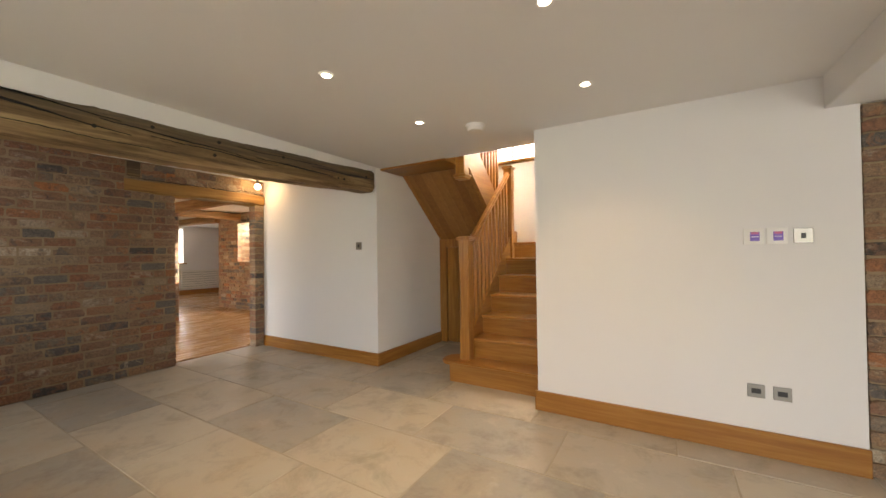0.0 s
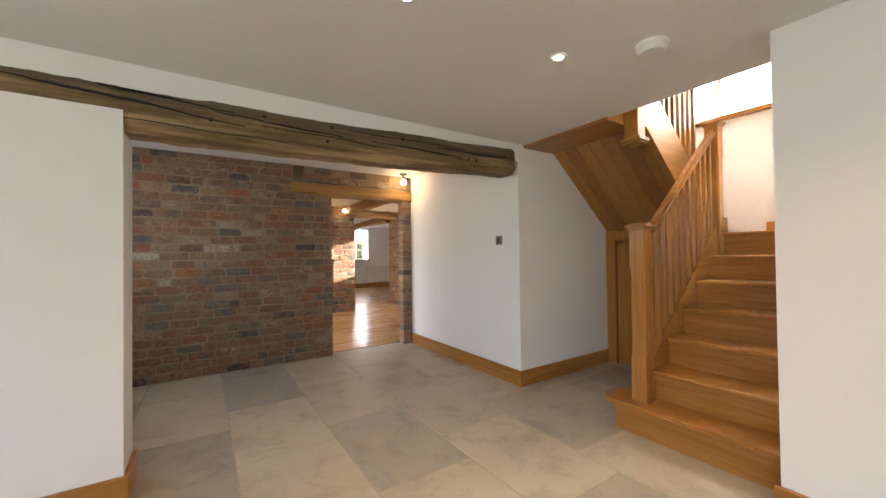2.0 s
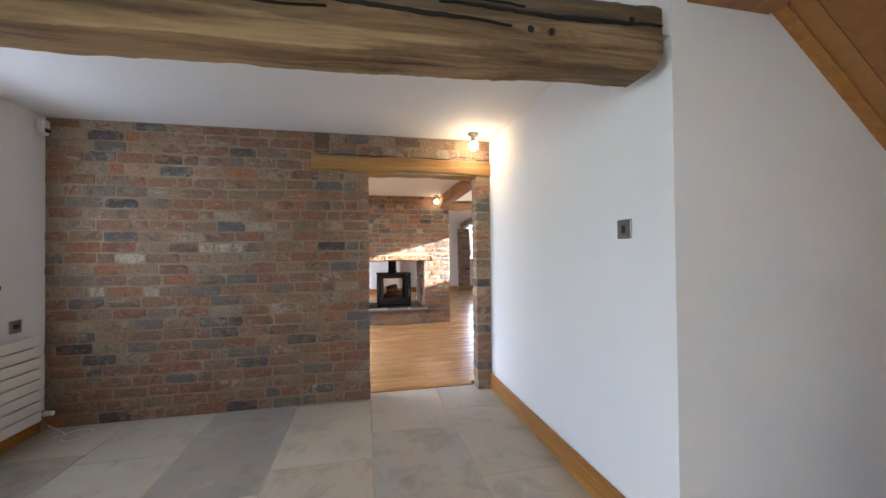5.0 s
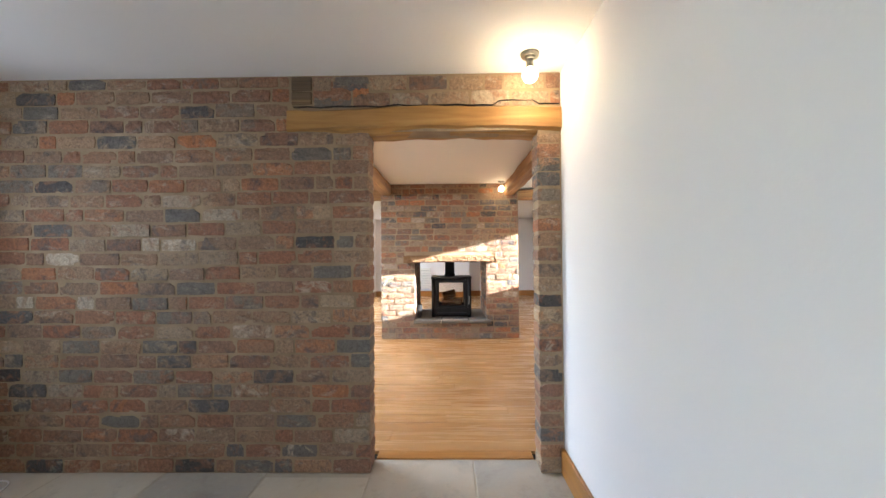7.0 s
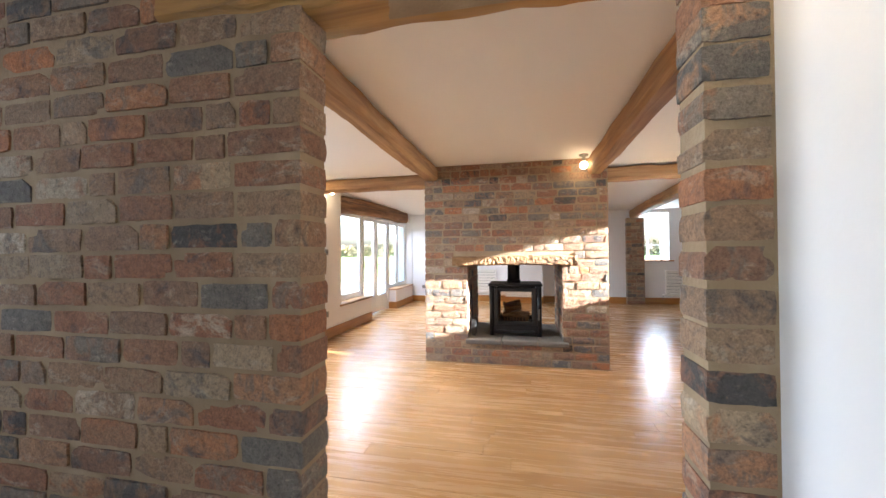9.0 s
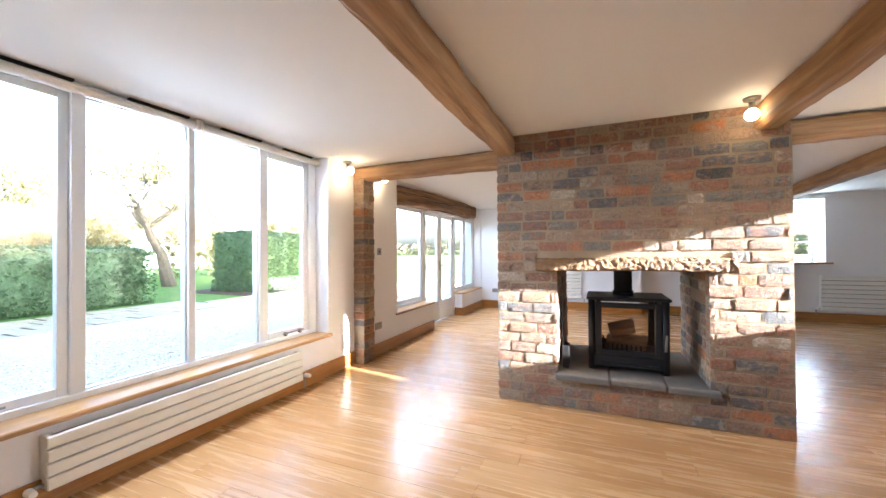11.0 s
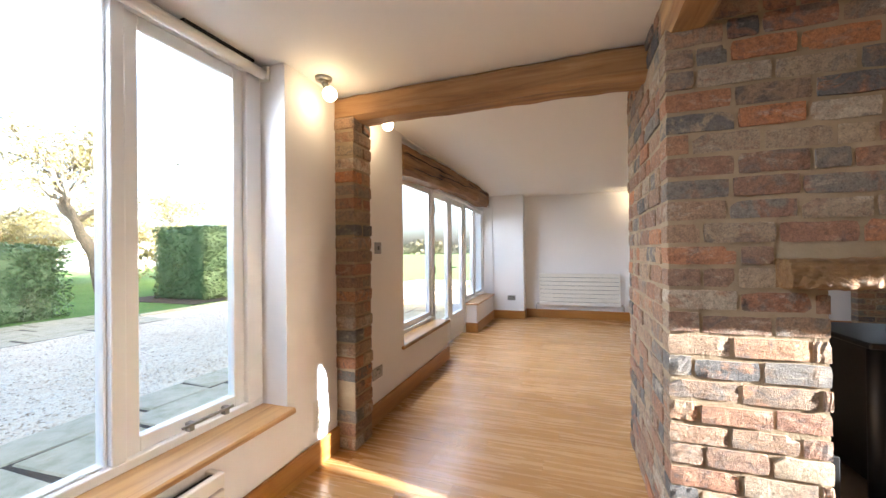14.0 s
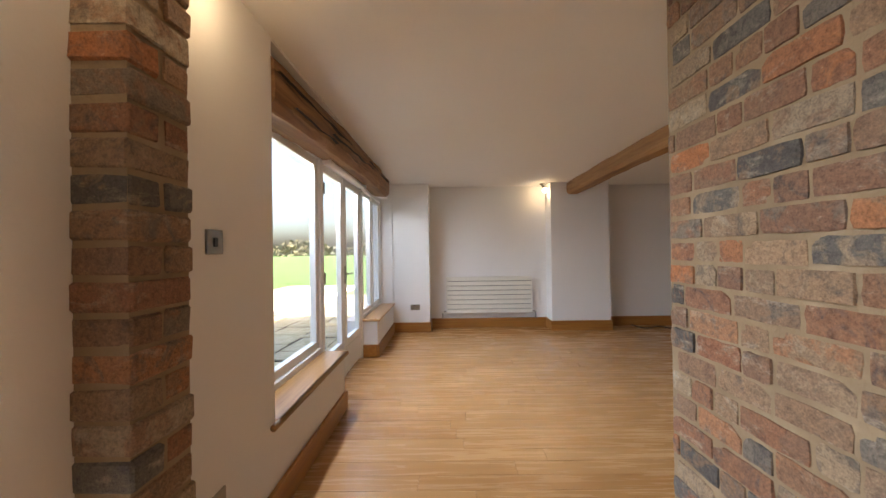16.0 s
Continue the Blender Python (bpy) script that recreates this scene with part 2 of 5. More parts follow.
M_PLANKS = wood_mat("floor_oak_joined", (0.31, 0.150, 0.052), (0.43, 0.235, 0.088), (0.53, 0.318, 0.134), 0.24, "y", 9, per="island", spread=0.35)
M_SILL = wood_mat("sill_oak", (0.30, 0.15, 0.05), (0.44, 0.25, 0.10), (0.55, 0.34, 0.15), 0.3, "x", 9)
M_BRICK = brick_mat("old_brick", "object")
M_BRICKS = brick_mat("old_brick_joined", "island")
M_MORTAR = mortar_mat()
M_FLAG = stone_mat("limestone_flag")
M_GROUT = plain_mat("grout", (0.42, 0.37, 0.29), 0.9, 0, 0.25, 8)
M_HEARTH = plain_mat("hearth_stone", (0.145, 0.128, 0.104), 0.7, 0, 0.3, 12, 0.4)
M_FRAME = plain_mat("white_gloss_paint", (0.78, 0.79, 0.80), 0.35, 0, 0.02, 10, 0.0)
M_RAD = plain_mat("cream_enamel", (0.74, 0.71, 0.64), 0.35, 0, 0.02, 10, 0.0)
M_DARK = plain_mat("dark_gap", (0.02, 0.017, 0.014), 0.9, 0, 0.1, 10, 0.0)
M_IRON = plain_mat("black_cast_iron", (0.016, 0.016, 0.017), 0.5, 0.3, 0.2, 60, 0.15)
M_STEEL = plain_mat("brushed_steel", (0.30, 0.285, 0.26), 0.38, 0.9, 0.08, 40, 0.0)
M_BLACK = plain_mat("black_plastic", (0.02, 0.02, 0.022), 0.45, 0, 0.1, 40, 0.0)
M_WHITE = plain_mat("white_plastic", (0.78, 0.76, 0.72), 0.4, 0, 0.02, 20, 0.0)
M_LOG = wood_mat("firelog", (0.10, 0.05, 0.025), (0.22, 0.12, 0.06), (0.36, 0.22, 0.12), 0.9, "y", 9, cracks=0.7)
# Translucent pane material, made up to soften direct sun in the stairwell.
M_DIFFUSER, _nt, _b = nodes_of("sun_diffuser", 0.4)
_tl = _nt.nodes.new("ShaderNodeBsdfTranslucent")
_tl.inputs[0].default_value = (0.95, 0.95, 0.95, 1)
_nt.links.new(_tl.outputs[0], _nt.nodes["Material Output"].inputs[0])
M_GLASS = glass_mat("window_glass")
M_BULB = glow_mat("lit_bulb", (1.0, 0.72, 0.38), 2.2)
M_SPOT = glow_mat("lit_downlight", (1.0, 0.88, 0.7), 2.5)


# ---- mesh helpers ----
def link(name, bm, material, parent=None, label="", smooth=False):
    me = bpy.data.meshes.new(name)
    bmesh.ops.recalc_face_normals(bm, faces=bm.faces[:])
    bm.to_mesh(me)
    bm.free()
    me.materials.append(material)
    if smooth:
        me.shade_smooth()
    ob = new(name, me)
    ob.parent = parent
    if label:
        ob["label"] = label
    return ob


part = link


def box(bm, x0, x1, y0, y1, z0, z1, bevel=0.0, seg=1):
    r = bmesh.ops.create_cube(bm, size=1.0, matrix=Matrix.LocRotScale(((x0 + x1) / 2, (y0 + y1) / 2, (z0 + z1) / 2), None, (abs(x1 - x0), abs(y1 - y0), abs(z1 - z0))))
    if bevel:
        es = list({e for v in r["verts"] for e in v.link_edges})
        bmesh.ops.bevel(bm, geom=es, offset=bevel, segments=seg, affect="EDGES", profile=0.5)
    return bm


def boxes(*rows, bevel=0.0):
    bm = bmesh.new()
    for r in rows:
        box(bm, *r, bevel)
    return bm


def tube(bm, a, b, r0, r1=None, n=12, caps=True):
    a, b = Vector(a), Vector(b)
    q = (b - a).to_track_quat("Z", "Y").to_matrix().to_4x4()
    bmesh.ops.create_cone(bm, cap_ends=caps, segments=n, radius1=r0, radius2=r0 if r1 is None else r1, depth=(b - a).length, matrix=Matrix.Translation((a + b) / 2) @ q)
    return bm


def ball(bm, at, r, n=12, squash=(1, 1, 1)):
    bmesh.ops.create_uvsphere(bm, u_segments=n, v_segments=max(6, n // 2), radius=r, matrix=Matrix.Translation(at) @ Matrix.Diagonal((*squash, 1)))
    return bm


def thing(name, at, label, category, group="", kind=""):
    ob = new(name)
    ob.empty_display_size = 0.1
    ob.location = at
    return tagged(ob, label, category, group, kind)


def under(ob, parent):
    """Hang a mesh built in world metres under a thing that stands elsewhere."""
    ob.parent = parent
    ob.matrix_parent_inverse = Matrix.Translation(-parent.location)
    return ob


def wpart(name, bm, material, parent, label="", smooth=False):
    ob = link(name, bm, material, None, label, smooth)
    off = Vector((0, 0, 0)) if parent.parent else Vector(parent.location)
    ob.parent = parent
    ob.matrix_parent_inverse = Matrix.Translation(-off)
    return ob


def structure(name, bm, material, label, category):
    return tagged(link(name, bm, material), label, category, kind="structure")


def timber(name, a, b, w, h, material, seed, rough=0.008, bow=0.0, sway=0.0, segs=36, label="", parent=None, hew=1.0, fine=0.0, sides=16):
    """A hewn beam from a to b (centre line), w wide and h high, bowed up in the middle by bow."""
    a, b = Vector(a), Vector(b)
    along = (b - a).normalized()
    side = Vector((-along.y, along.x, 0)).normalized()
    up = along.cross(side) * -1
    if up.z < 0:
        up = -up
    ring = []
    for k in range(sides):
        t = 2 * math.pi * (k + 0.5) / sides
        c, s = math.cos(t), math.sin(t)
        p = 1.0 / (abs(c) ** 9 + abs(s) ** 9) ** (1 / 9)
        ring.append((c * p, s * p))
    bm = bmesh.new()
    rows = []
    for i in range(segs + 1):
        u = i / segs
        mid = a.lerp(b, u) + up * bow * 4 * u * (1 - u) + side * sway * math.sin(math.pi * u)
        row = []
        for c, s in ring:
            p = mid + side * (c * w / 2) + up * (s * h / 2)
            n = noise.noise_vector(p * 2.2 + Vector((seed * 7.1, 0, 0))) * rough * 1.6 + noise.noise_vector(p * 9.0 + Vector((0, seed * 3.3, 0))) * rough * 0.7 * hew
            n += noise.noise_vector(p * 42.0 + Vector((seed, 0, 0))) * fine
            n = n - along * n.dot(along)
            row.append(bm.verts.new(p + n))
        rows.append(row)
    for r0, r1 in zip(rows, rows[1:]):
        for k in range(sides):
            bm.faces.new((r0[k], r0[(k + 1) % sides], r1[(k + 1) % sides], r1[k]))
    bm.faces.new(rows[0])
    bm.faces.new(rows[-1])
    ob = link(name, bm, material, parent, label, True)
    ob.data.set_sharp_from_angle(angle=radians(38))
    return ob


# ---- bricks ----
def unit_brick(seed):
    """A worn brick face in a unit cell: rounded arrises, a chipped corner, an uneven face."""
    rng = random.Random(seed)
    j = lambda k: rng.uniform(-k, k)
    bm = bmesh.new()
    nx, nz = 5, 3
    chip = (rng.choice((0, nx)), rng.choice((0, nz)), max(0.0, rng.uniform(-0.06, 0.08)))
    front = []
    for ix in range(nx + 1):
        for iz in range(nz + 1):
            ex, ez = ix in (0, nx), iz in (0, nz)
            cut = (0.014 if ex and ez else 0.004) + j(0.005)
            x, z = ix / nx + j(0.010), iz / nz + j(0.028)
            x += (cut if ix == 0 else -cut) if ex else 0
            z += (cut * 1.5 if iz == 0 else -cut * 1.5) if ez else 0
            y = 1.0 - (0.03 if ex and ez else 0.018 if ex or ez else 0.0) + j(0.018)
            if (ix, iz) == chip[:2]:
                x += chip[2] * (1 if ix == 0 else -1)
                z += chip[2] * 2.2 * (1 if iz == 0 else -1)
                y -= chip[2] * 1.5
            front.append(bm.verts.new((x, y, z)))
    g = lambda ix, iz: front[ix * (nz + 1) + iz]
    for ix in range(nx):
        for iz in range(nz):
            bm.faces.new((g(ix, iz), g(ix + 1, iz), g(ix + 1, iz + 1), g(ix, iz + 1)))
    loop = [g(ix, 0) for ix in range(nx)] + [g(nx, iz) for iz in range(nz)] + [g(ix, nz) for ix in range(nx, 0, -1)] + [g(0, iz) for iz in range(nz, 0, -1)]
    backs = [bm.verts.new((v.co.x, 0.0, v.co.z)) for v in loop]
    for k in range(len(loop)):
        bm.faces.new((loop[k], loop[(k + 1) % len(loop)], backs[(k + 1) % len(loop)], backs[k]))
    bmesh.ops.recalc_face_normals(bm, faces=bm.faces[:])
    me = bpy.data.meshes.new("brick")
    bm.to_mesh(me)
    bm.free()
    me.materials.append(M_BRICK)
    for p in me.polygons:
        p.use_smooth = False
    return me


UNIT_BRICKS = [unit_brick(k) for k in range(24)]
COURSE = 0.0865


def solid_brick(lx, ly, lz, seed):
    rng = random.Random(seed)
    bm = boxes((0, lx, 0, ly, 0, lz), bevel=0.007)
    for v in bm.verts:
        v.co += Vector((rng.uniform(-1, 1), rng.uniform(-1, 1), rng.uniform(-1, 1))) * 0.003
    me = bpy.data.meshes.new("brick")
    bm.to_mesh(me)
    bm.free()
    me.materials.append(M_BRICK)
    return me


def field(rng, o, u, n, length, z0, z1, skip=(), depth=0.105, stretcher=0.234, gap=0.013, proud=0.0, shift=0.0, course=COURSE, first=None, headers=0.16):
    """Bricks of one face: rows of (matrix, priority). o: foot of the face at z 0, u along it, n out of it."""
    o, u, n = Vector(o), Vector(u), Vector(n)
    rows = []
    k = 0
    z = z0
    while z < z1 - 0.02:
        h = min(course, z1 - z) - gap
        a = -rng.uniform(0.02, 0.2) if first is None else -first[k % len(first)]
        a += shift
        while a < length - 0.01:
            L = stretcher * rng.uniform(0.88, 1.06) if rng.random() > headers else stretcher * 0.48
            s, e = max(a, 0.0), min(a + L, length)
            a += L
            spans = [(s, e)]
            for (k0, k1, q0, q1) in skip:
                if z + h * 0.5 > q0 and z + h * 0.5 < q1:
                    new_spans = []
                    for s1, e1 in spans:
                        if e1 <= k0 or s1 >= k1:
                            new_spans.append((s1, e1))
                        else:
                            if s1 < k0:
                                new_spans.append((s1, k0 + gap))
                            if e1 > k1:
                                new_spans.append((k1 - gap * 0, e1))
                    spans = new_spans
            for s1, e1 in spans:
                if e1 - s1 < 0.035:
                    continue
                d = depth
                p = proud + rng.uniform(-0.003, 0.006)
                org = o + u * s1 - n * (d - p) + Vector((0, 0, z + gap / 2 + rng.uniform(-0.0025, 0.0025) + 0.012 * (noise.noise(Vector((s1 * 0.8, z * 0.9, length))) if 0.05 < z < z1 - 0.2 else 0)))
                tilt = rng.uniform(-0.012, 0.012)
                U = (u + Vector((0, 0, tilt))) * (e1 - s1 - gap)
                m = Matrix((U.to_4d() * 1, (n * d).to_4d(), Vector((0, 0, h * rng.uniform(0.92, 1.05))).to_4d(), org.to_4d())).transposed()
                for c in range(3):
                    m[3][c] = 0.0
                m[3][3] = 1.0
                rows.append(m)
        z += course
        k += 1
    return rows


def lay(rows, parent, rng, limit=300):
    """The first rows become bricks of their own, the rest one joined mesh."""
    for m in rows[:limit]:
        ob = new("brick", rng.choice(UNIT_BRICKS))
        ob.parent = parent
        ob.matrix_basis = m
    rest = rows[limit:]
    if rest:
        vs, fs = [], []
        for m in rest:
            me = rng.choice(UNIT_BRICKS)
            off = len(vs)
            vs += [tuple(m @ v.co) for v in me.vertices]
            fs += [tuple(off + i for i in p.vertices) for p in me.polygons]
        me = bpy.data.meshes.new("brickwork")
        me.from_pydata(vs, [], fs)
        me.materials.append(M_BRICKS)
        ob = new("brickwork", me)
        ob.parent = parent
        ob["kind"] = "stuff"


# ---- plan ----
HALL_C, ALC_C, LIV_C = 2.26, 2.32, 2.315          # ceiling heights
BX = -4.92                                       # brick wall, hall side
BX2 = -5.06                                      # brick wall, living room side
FX, FXB, FY0, FY1 = -8.30, -9.34, 1.55, 3.61     # chimney block
FAR = -13.9                                      # far wall of the living room
SY1, SY2 = -0.272, -0.21                          # south walls
NY = 5.10                                        # north brick wall

# ---- floors ----
structure("floor_hall", boxes((BX - 0.15, 4.0, -3.2, 5.8, -0.2, -0.0025)), M_GROUT, "pale grout bed under limestone flags", "floor")
structure("floor_living", boxes((FAR - 0.3, BX - 0.15, -0.9, 8.6, -0.2, -0.022)), M_DARK, "dark bed under oak floorboards", "floor")
floor_hall, floor_living = bpy.data.objects["floor_hall"], bpy.data.objects["floor_living"]


def slab(name, x0, x1, y0, y1, top, thick, material, parent, edge=0.004, rng=random):
    bm = bmesh.new()
    lo = [bm.verts.new(p) for p in ((x0, y0, top - thick), (x1, y0, top - thick), (x1, y1, top - thick), (x0, y1, top - thick))]
    md = [bm.verts.new(p) for p in ((x0, y0, top - edge), (x1, y0, top - edge), (x1, y1, top - edge), (x0, y1, top - edge))]
    e = edge * 0.9
    hi = [bm.verts.new(p) for p in ((x0 + e, y0 + e, top), (x1 - e, y0 + e, top), (x1 - e, y1 - e, top), (x0 + e, y1 - e, top))]
    bm.faces.new(hi)
    for a, b in ((lo, md), (md, hi)):
        for k in range(4):
            bm.faces.new((a[k], a[(k + 1) % 4], b[(k + 1) % 4], b[k]))
    return link(name, bm, material, parent)


rng = random.Random(5)
ROW_STARTS = {0: -4.45, 1: -4.32, 2: -4.69, 3: -3.99, 4: -4.31, 5: -4.58, 6: -4.50}
for r in range(-6, 8):
    y0 = 0.30 + 0.6 * r
    x = ROW_STARTS.get(r + 1, -4.2 - rng.uniform(0, 0.6)) - 0.9
    while x < 3.9:
        L = 0.92 if -1 <= r <= 5 else rng.choice((0.9, 0.92, 0.95, 0.8))
        a, b = max(x, BX - 0.14), min(x + L, 3.9)
        if b - a > 0.06 and y0 < 4.68:
            slab("tile", a + 0.004, b - 0.004, max(y0, -3.1) + 0.004, min(y0 + 0.6, 4.68) - 0.004, rng.uniform(-0.001, 0.002), 0.02, M_FLAG, floor_hall, 0.004)
        x += L

# ---- hall walls ----
wall = structure("wall_stair_side", boxes((-0.90, 0.945, 2.96, 3.08, 0, HALL_C + 0.3), (-0.90, -0.80, 3.08, 5.9, 0, 3.9)), M_WALL, "white painted plaster wall beside the staircase", "wall")
structure("wall_hall_west", boxes((-3.07, -2.772, -3.2, 0.40, 0, 2.0), (-3.07, -2.815, -3.2, 0.40, 2.0, HALL_C + 0.3), (-3.07, -2.815, 0.40, 3.22, 2.10, HALL_C + 0.3)), M_WALL, "white plaster wall around the beamed opening", "wall")
structure("wall_alcove_north", boxes((BX2, -2.81, 3.22, 3.36, 0, 3.0), (-2.97, -2.81, 3.36, 5.9, 0, 3.9)), M_WALL, "white plaster wall with a sharp corner", "wall")
structure("wall_stair_back", boxes((-2.81, -0.90, 5.60, 5.8, 0, 2.72), (-2.81, -2.65, 5.60, 5.8, 2.72, 3.9), (-2.65, -0.90, 5.60, 5.8, 3.7, 3.9)), M_WALL, "white plaster wall behind the stair landing", "wall")
structure("wall_hall_east", boxes((3.9, 4.1, -3.2, 3.3, 0, 2.6)), M_WALL, "white plaster wall", "wall")
# South wall is unseen; its opening is assumed, to hold the hall's fill lamp.
structure("wall_hall_south", boxes((-3.07, 4.1, -3.4, -3.2, 0, 0.5), (-3.07, 4.1, -3.4, -3.2, 2.1, 2.6), (-3.07, -2.0, -3.4, -3.2, 0.5, 2.1), (3.0, 4.1, -3.4, -3.2, 0.5, 2.1)), M_WALL, "unseen white plaster wall with an assumed wide window opening", "wall")
structure("wall_hall_north", boxes((0.945, 4.1, 3.1, 3.3, 0, 2.6)), M_WALL, "white plaster wall", "wall")
# alcove south wall with its window opening
AW0, AW1 = -4.45, -3.45
structure("wall_alcove_south", boxes((BX2, AW0, -0.72, -0.27, 0, 2.6), (AW1, -3.07, -0.72, -0.27, 0, 2.6), (AW0, AW1, -0.72, -0.27, 0, 1.07), (AW0, AW1, -0.72, -0.27, 2.18, 2.6)), M_WALL, "white plaster wall with a deep window reveal", "wall")
# ceilings
structure("ceiling_hall", boxes((-2.81, 4.0, -3.2, 3.33, HALL_C, HALL_C + 0.25), (-0.93, 4.0, 3.33, 3.5, HALL_C, HALL_C + 0.25)), M_CEIL, "flat white plaster ceiling with downlights", "ceiling")
structure("ceiling_alcove", boxes((BX - 0.02, -2.95, -0.3, 3.25, ALC_C, ALC_C + 0.25)), M_CEIL, "flat white plaster ceiling", "ceiling")
structure("ceiling_stairwell", boxes((-2.97, -0.8, 3.2, 5.8, 3.9, 4.0)), M_CEIL, "white plaster ceiling above the stairs", "ceiling")
structure("wall_stairwell_front", boxes((-2.97, -0.8, 3.33, 3.40, HALL_C + 0.25, 3.9)), M_WALL, "white plaster wall above the hall ceiling", "wall")
structure("ceiling_downstand", boxes((0.80, 1.15, -3.2, 2.96, 2.07, HALL_C + 0.002), bevel=0.006), M_CEIL, "white boxed plaster downstand beam", "ceiling beam")

# ---- brick wall between hall and living room ----
D0, D1, DH = 2.10, 3.08, 1.965
w1 = structure("wall_brick_1", boxes((BX2 + 0.006, BX - 0.006, -0.3, D0 - 0.006, 0, ALC_C + 0.05), (BX2 + 0.006, BX - 0.006, D1 + 0.006, 3.25, 0, ALC_C + 0.05), (BX2 + 0.006, BX - 0.006, D0 - 0.006, D1 + 0.006, DH + 0.02, ALC_C + 0.05)), M_MORTAR, "old reclaimed brick wall with buff mortar and doorway", "wall")
rng = random.Random(11)
rows = field(rng, (BX, D0, 0), (0, -1, 0), (1, 0, 0), D0 + 0.28, 0.0, ALC_C, skip=[(-0.1, 0.48, 1.955, 2.14), (0.33, 0.47, 2.12, 2.33), (-0.1, 0.0, 0, 9)], first=(0.0, 0.116), depth=0.138)
rows_r = field(rng, (BX, D1, 0), (0, 1, 0), (1, 0, 0), 0.145, 0.0, DH, first=(0.0, 0.0), stretcher=0.3, depth=0.138)
rows_t = field(rng, (BX, 1.78, 0), (0, 1, 0), (1, 0, 0), 1.45, 2.125, ALC_C, first=(0.0, 0.1), course=0.095)
lay(rows_r + rows_t + rows, w1, rng, 300)
lint = thing("door_lintel", (BX, 2.4, 2.05), "waney-edged honey oak lintel over the brick doorway", "lintel")
wl = timber("lintel_beam", (BX + 0.004 - 0.11, 1.62, 2.055), (BX + 0.004 - 0.11, 3.23, 2.055), 0.235, 0.165, M_LINTEL, 3, 0.012, bow=0.012, segs=30)
under(wl, lint)
blk = thing("pad_block", (BX, 1.71, 2.15), "small weathered oak packing block set in brickwork", "wood block")
wpart("block", boxes((BX - 0.1, BX + 0.004, 1.645, 1.765, 2.15, 2.225), (BX - 0.1, BX + 0.002, 1.645, 1.765, 2.23, 2.315), bevel=0.006), M_OLDBEAM, blk)
structure("threshold_strip", boxes((BX - 0.24, BX - 0.15, D0 + 0.005, D1 - 0.005, -0.02, 0.006), bevel=0.003), M_OAK_Y, "worn oak threshold strip", "threshold")

# old beam over the opening
bm_top = thing("old_beam", (-2.80, 1.5, 1.95), "weathered grey-brown oak beam with long splits and peg holes", "beam")
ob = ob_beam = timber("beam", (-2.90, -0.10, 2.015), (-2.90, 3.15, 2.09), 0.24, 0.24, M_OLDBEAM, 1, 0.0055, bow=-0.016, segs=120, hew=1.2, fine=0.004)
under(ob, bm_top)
bm = bmesh.new()
for yy, zz in ((0.78, 2.022), (1.06, 2.095), (1.47, 2.10), (1.44, 2.0), (2.0, 2.105), (2.62, 2.035), (2.70, 2.035), (3.02, 2.115)):
    tube(bm, (-2.80, yy, zz), (-2.777, yy, zz), 0.013, 0.012, 10)
wpart("peg_hole", bm, M_DARK, bm_top)


def split(parent, pts, w, material, normal=(1, 0, 0), lift=0.0):
    """A long drying crack in a beam: a thin dark wedge along the points."""
    bm = bmesh.new()
    n = Vector(normal)
    prev = None
    for i, p in enumerate(pts):
        p = Vector(p)
        u = i / (len(pts) - 1)
        k = w * math.sin(math.pi * min(max(u, 0.04), 0.96)) * (0.6 + 0.5 * noise.noise(p * 5))
        row = [bm.verts.new(p + Vector((0, 0, k / 2)) + n * lift), bm.verts.new(p + n * (lift + 0.007)), bm.verts.new(p - Vector((0, 0, k / 2)) + n * lift), bm.verts.new(p - n * 0.03)]
        if prev:
            for j in range(4):
                bm.faces.new((prev[j], prev[(j + 1) % 4], row[(j + 1) % 4], row[j]))
        prev = row
    return wpart("split", bm, material, parent)


def surface_x(ob, y, z):
    """Where the beam's room-side face lies at y, z."""
    best = None
    for v in ob.data.vertices:
        d = abs(v.co.y - y) * 1.0 + abs(v.co.z - z) * 1.5
        if v.co.x > -2.86 and (best is None or d < best[0]):
            best = (d, v.co.x)
    return best[1]


rng = random.Random(3)
for y0, y1, za, zb, w in ((-0.08, 0.95, 2.095, 2.012, 0.021), (0.8, 1.65, 2.075, 2.035, 0.013), (1.05, 1.95, 2.035, 2.02, 0.011), (1.75, 2.55, 2.055, 2.035, 0.020), (2.30, 3.14, 2.085, 2.10, 0.026), (0.4, 1.2, 1.96, 1.955, 0.006), (1.6, 2.6, 2.10, 2.11, 0.006), (0.3, 0.9, 2.115, 2.085, 0.007)):
    pts = []
    n = 34
    for i in range(n + 1):
        u = i / n
        y = y0 + (y1 - y0) * u
        z = za + (zb - za) * u + noise.noise(Vector((y * 3.1, za, 0))) * 0.014 + rng.uniform(-0.002, 0.002)
        pts.append((surface_x(ob_beam, y, z) + 0.002, y, z))
    split(bm_top, pts, w, M_DARK, lift=0.005)

pts = [(BX + 0.006, 1.66 + 1.55 * k / 40, 2.133 + 0.012 * noise.noise(Vector((k * 0.35, 4.0, 0))) + (0.022 if 30 < k < 37 else 0)) for k in range(41)]
split(lint, pts, 0.011, M_DARK)

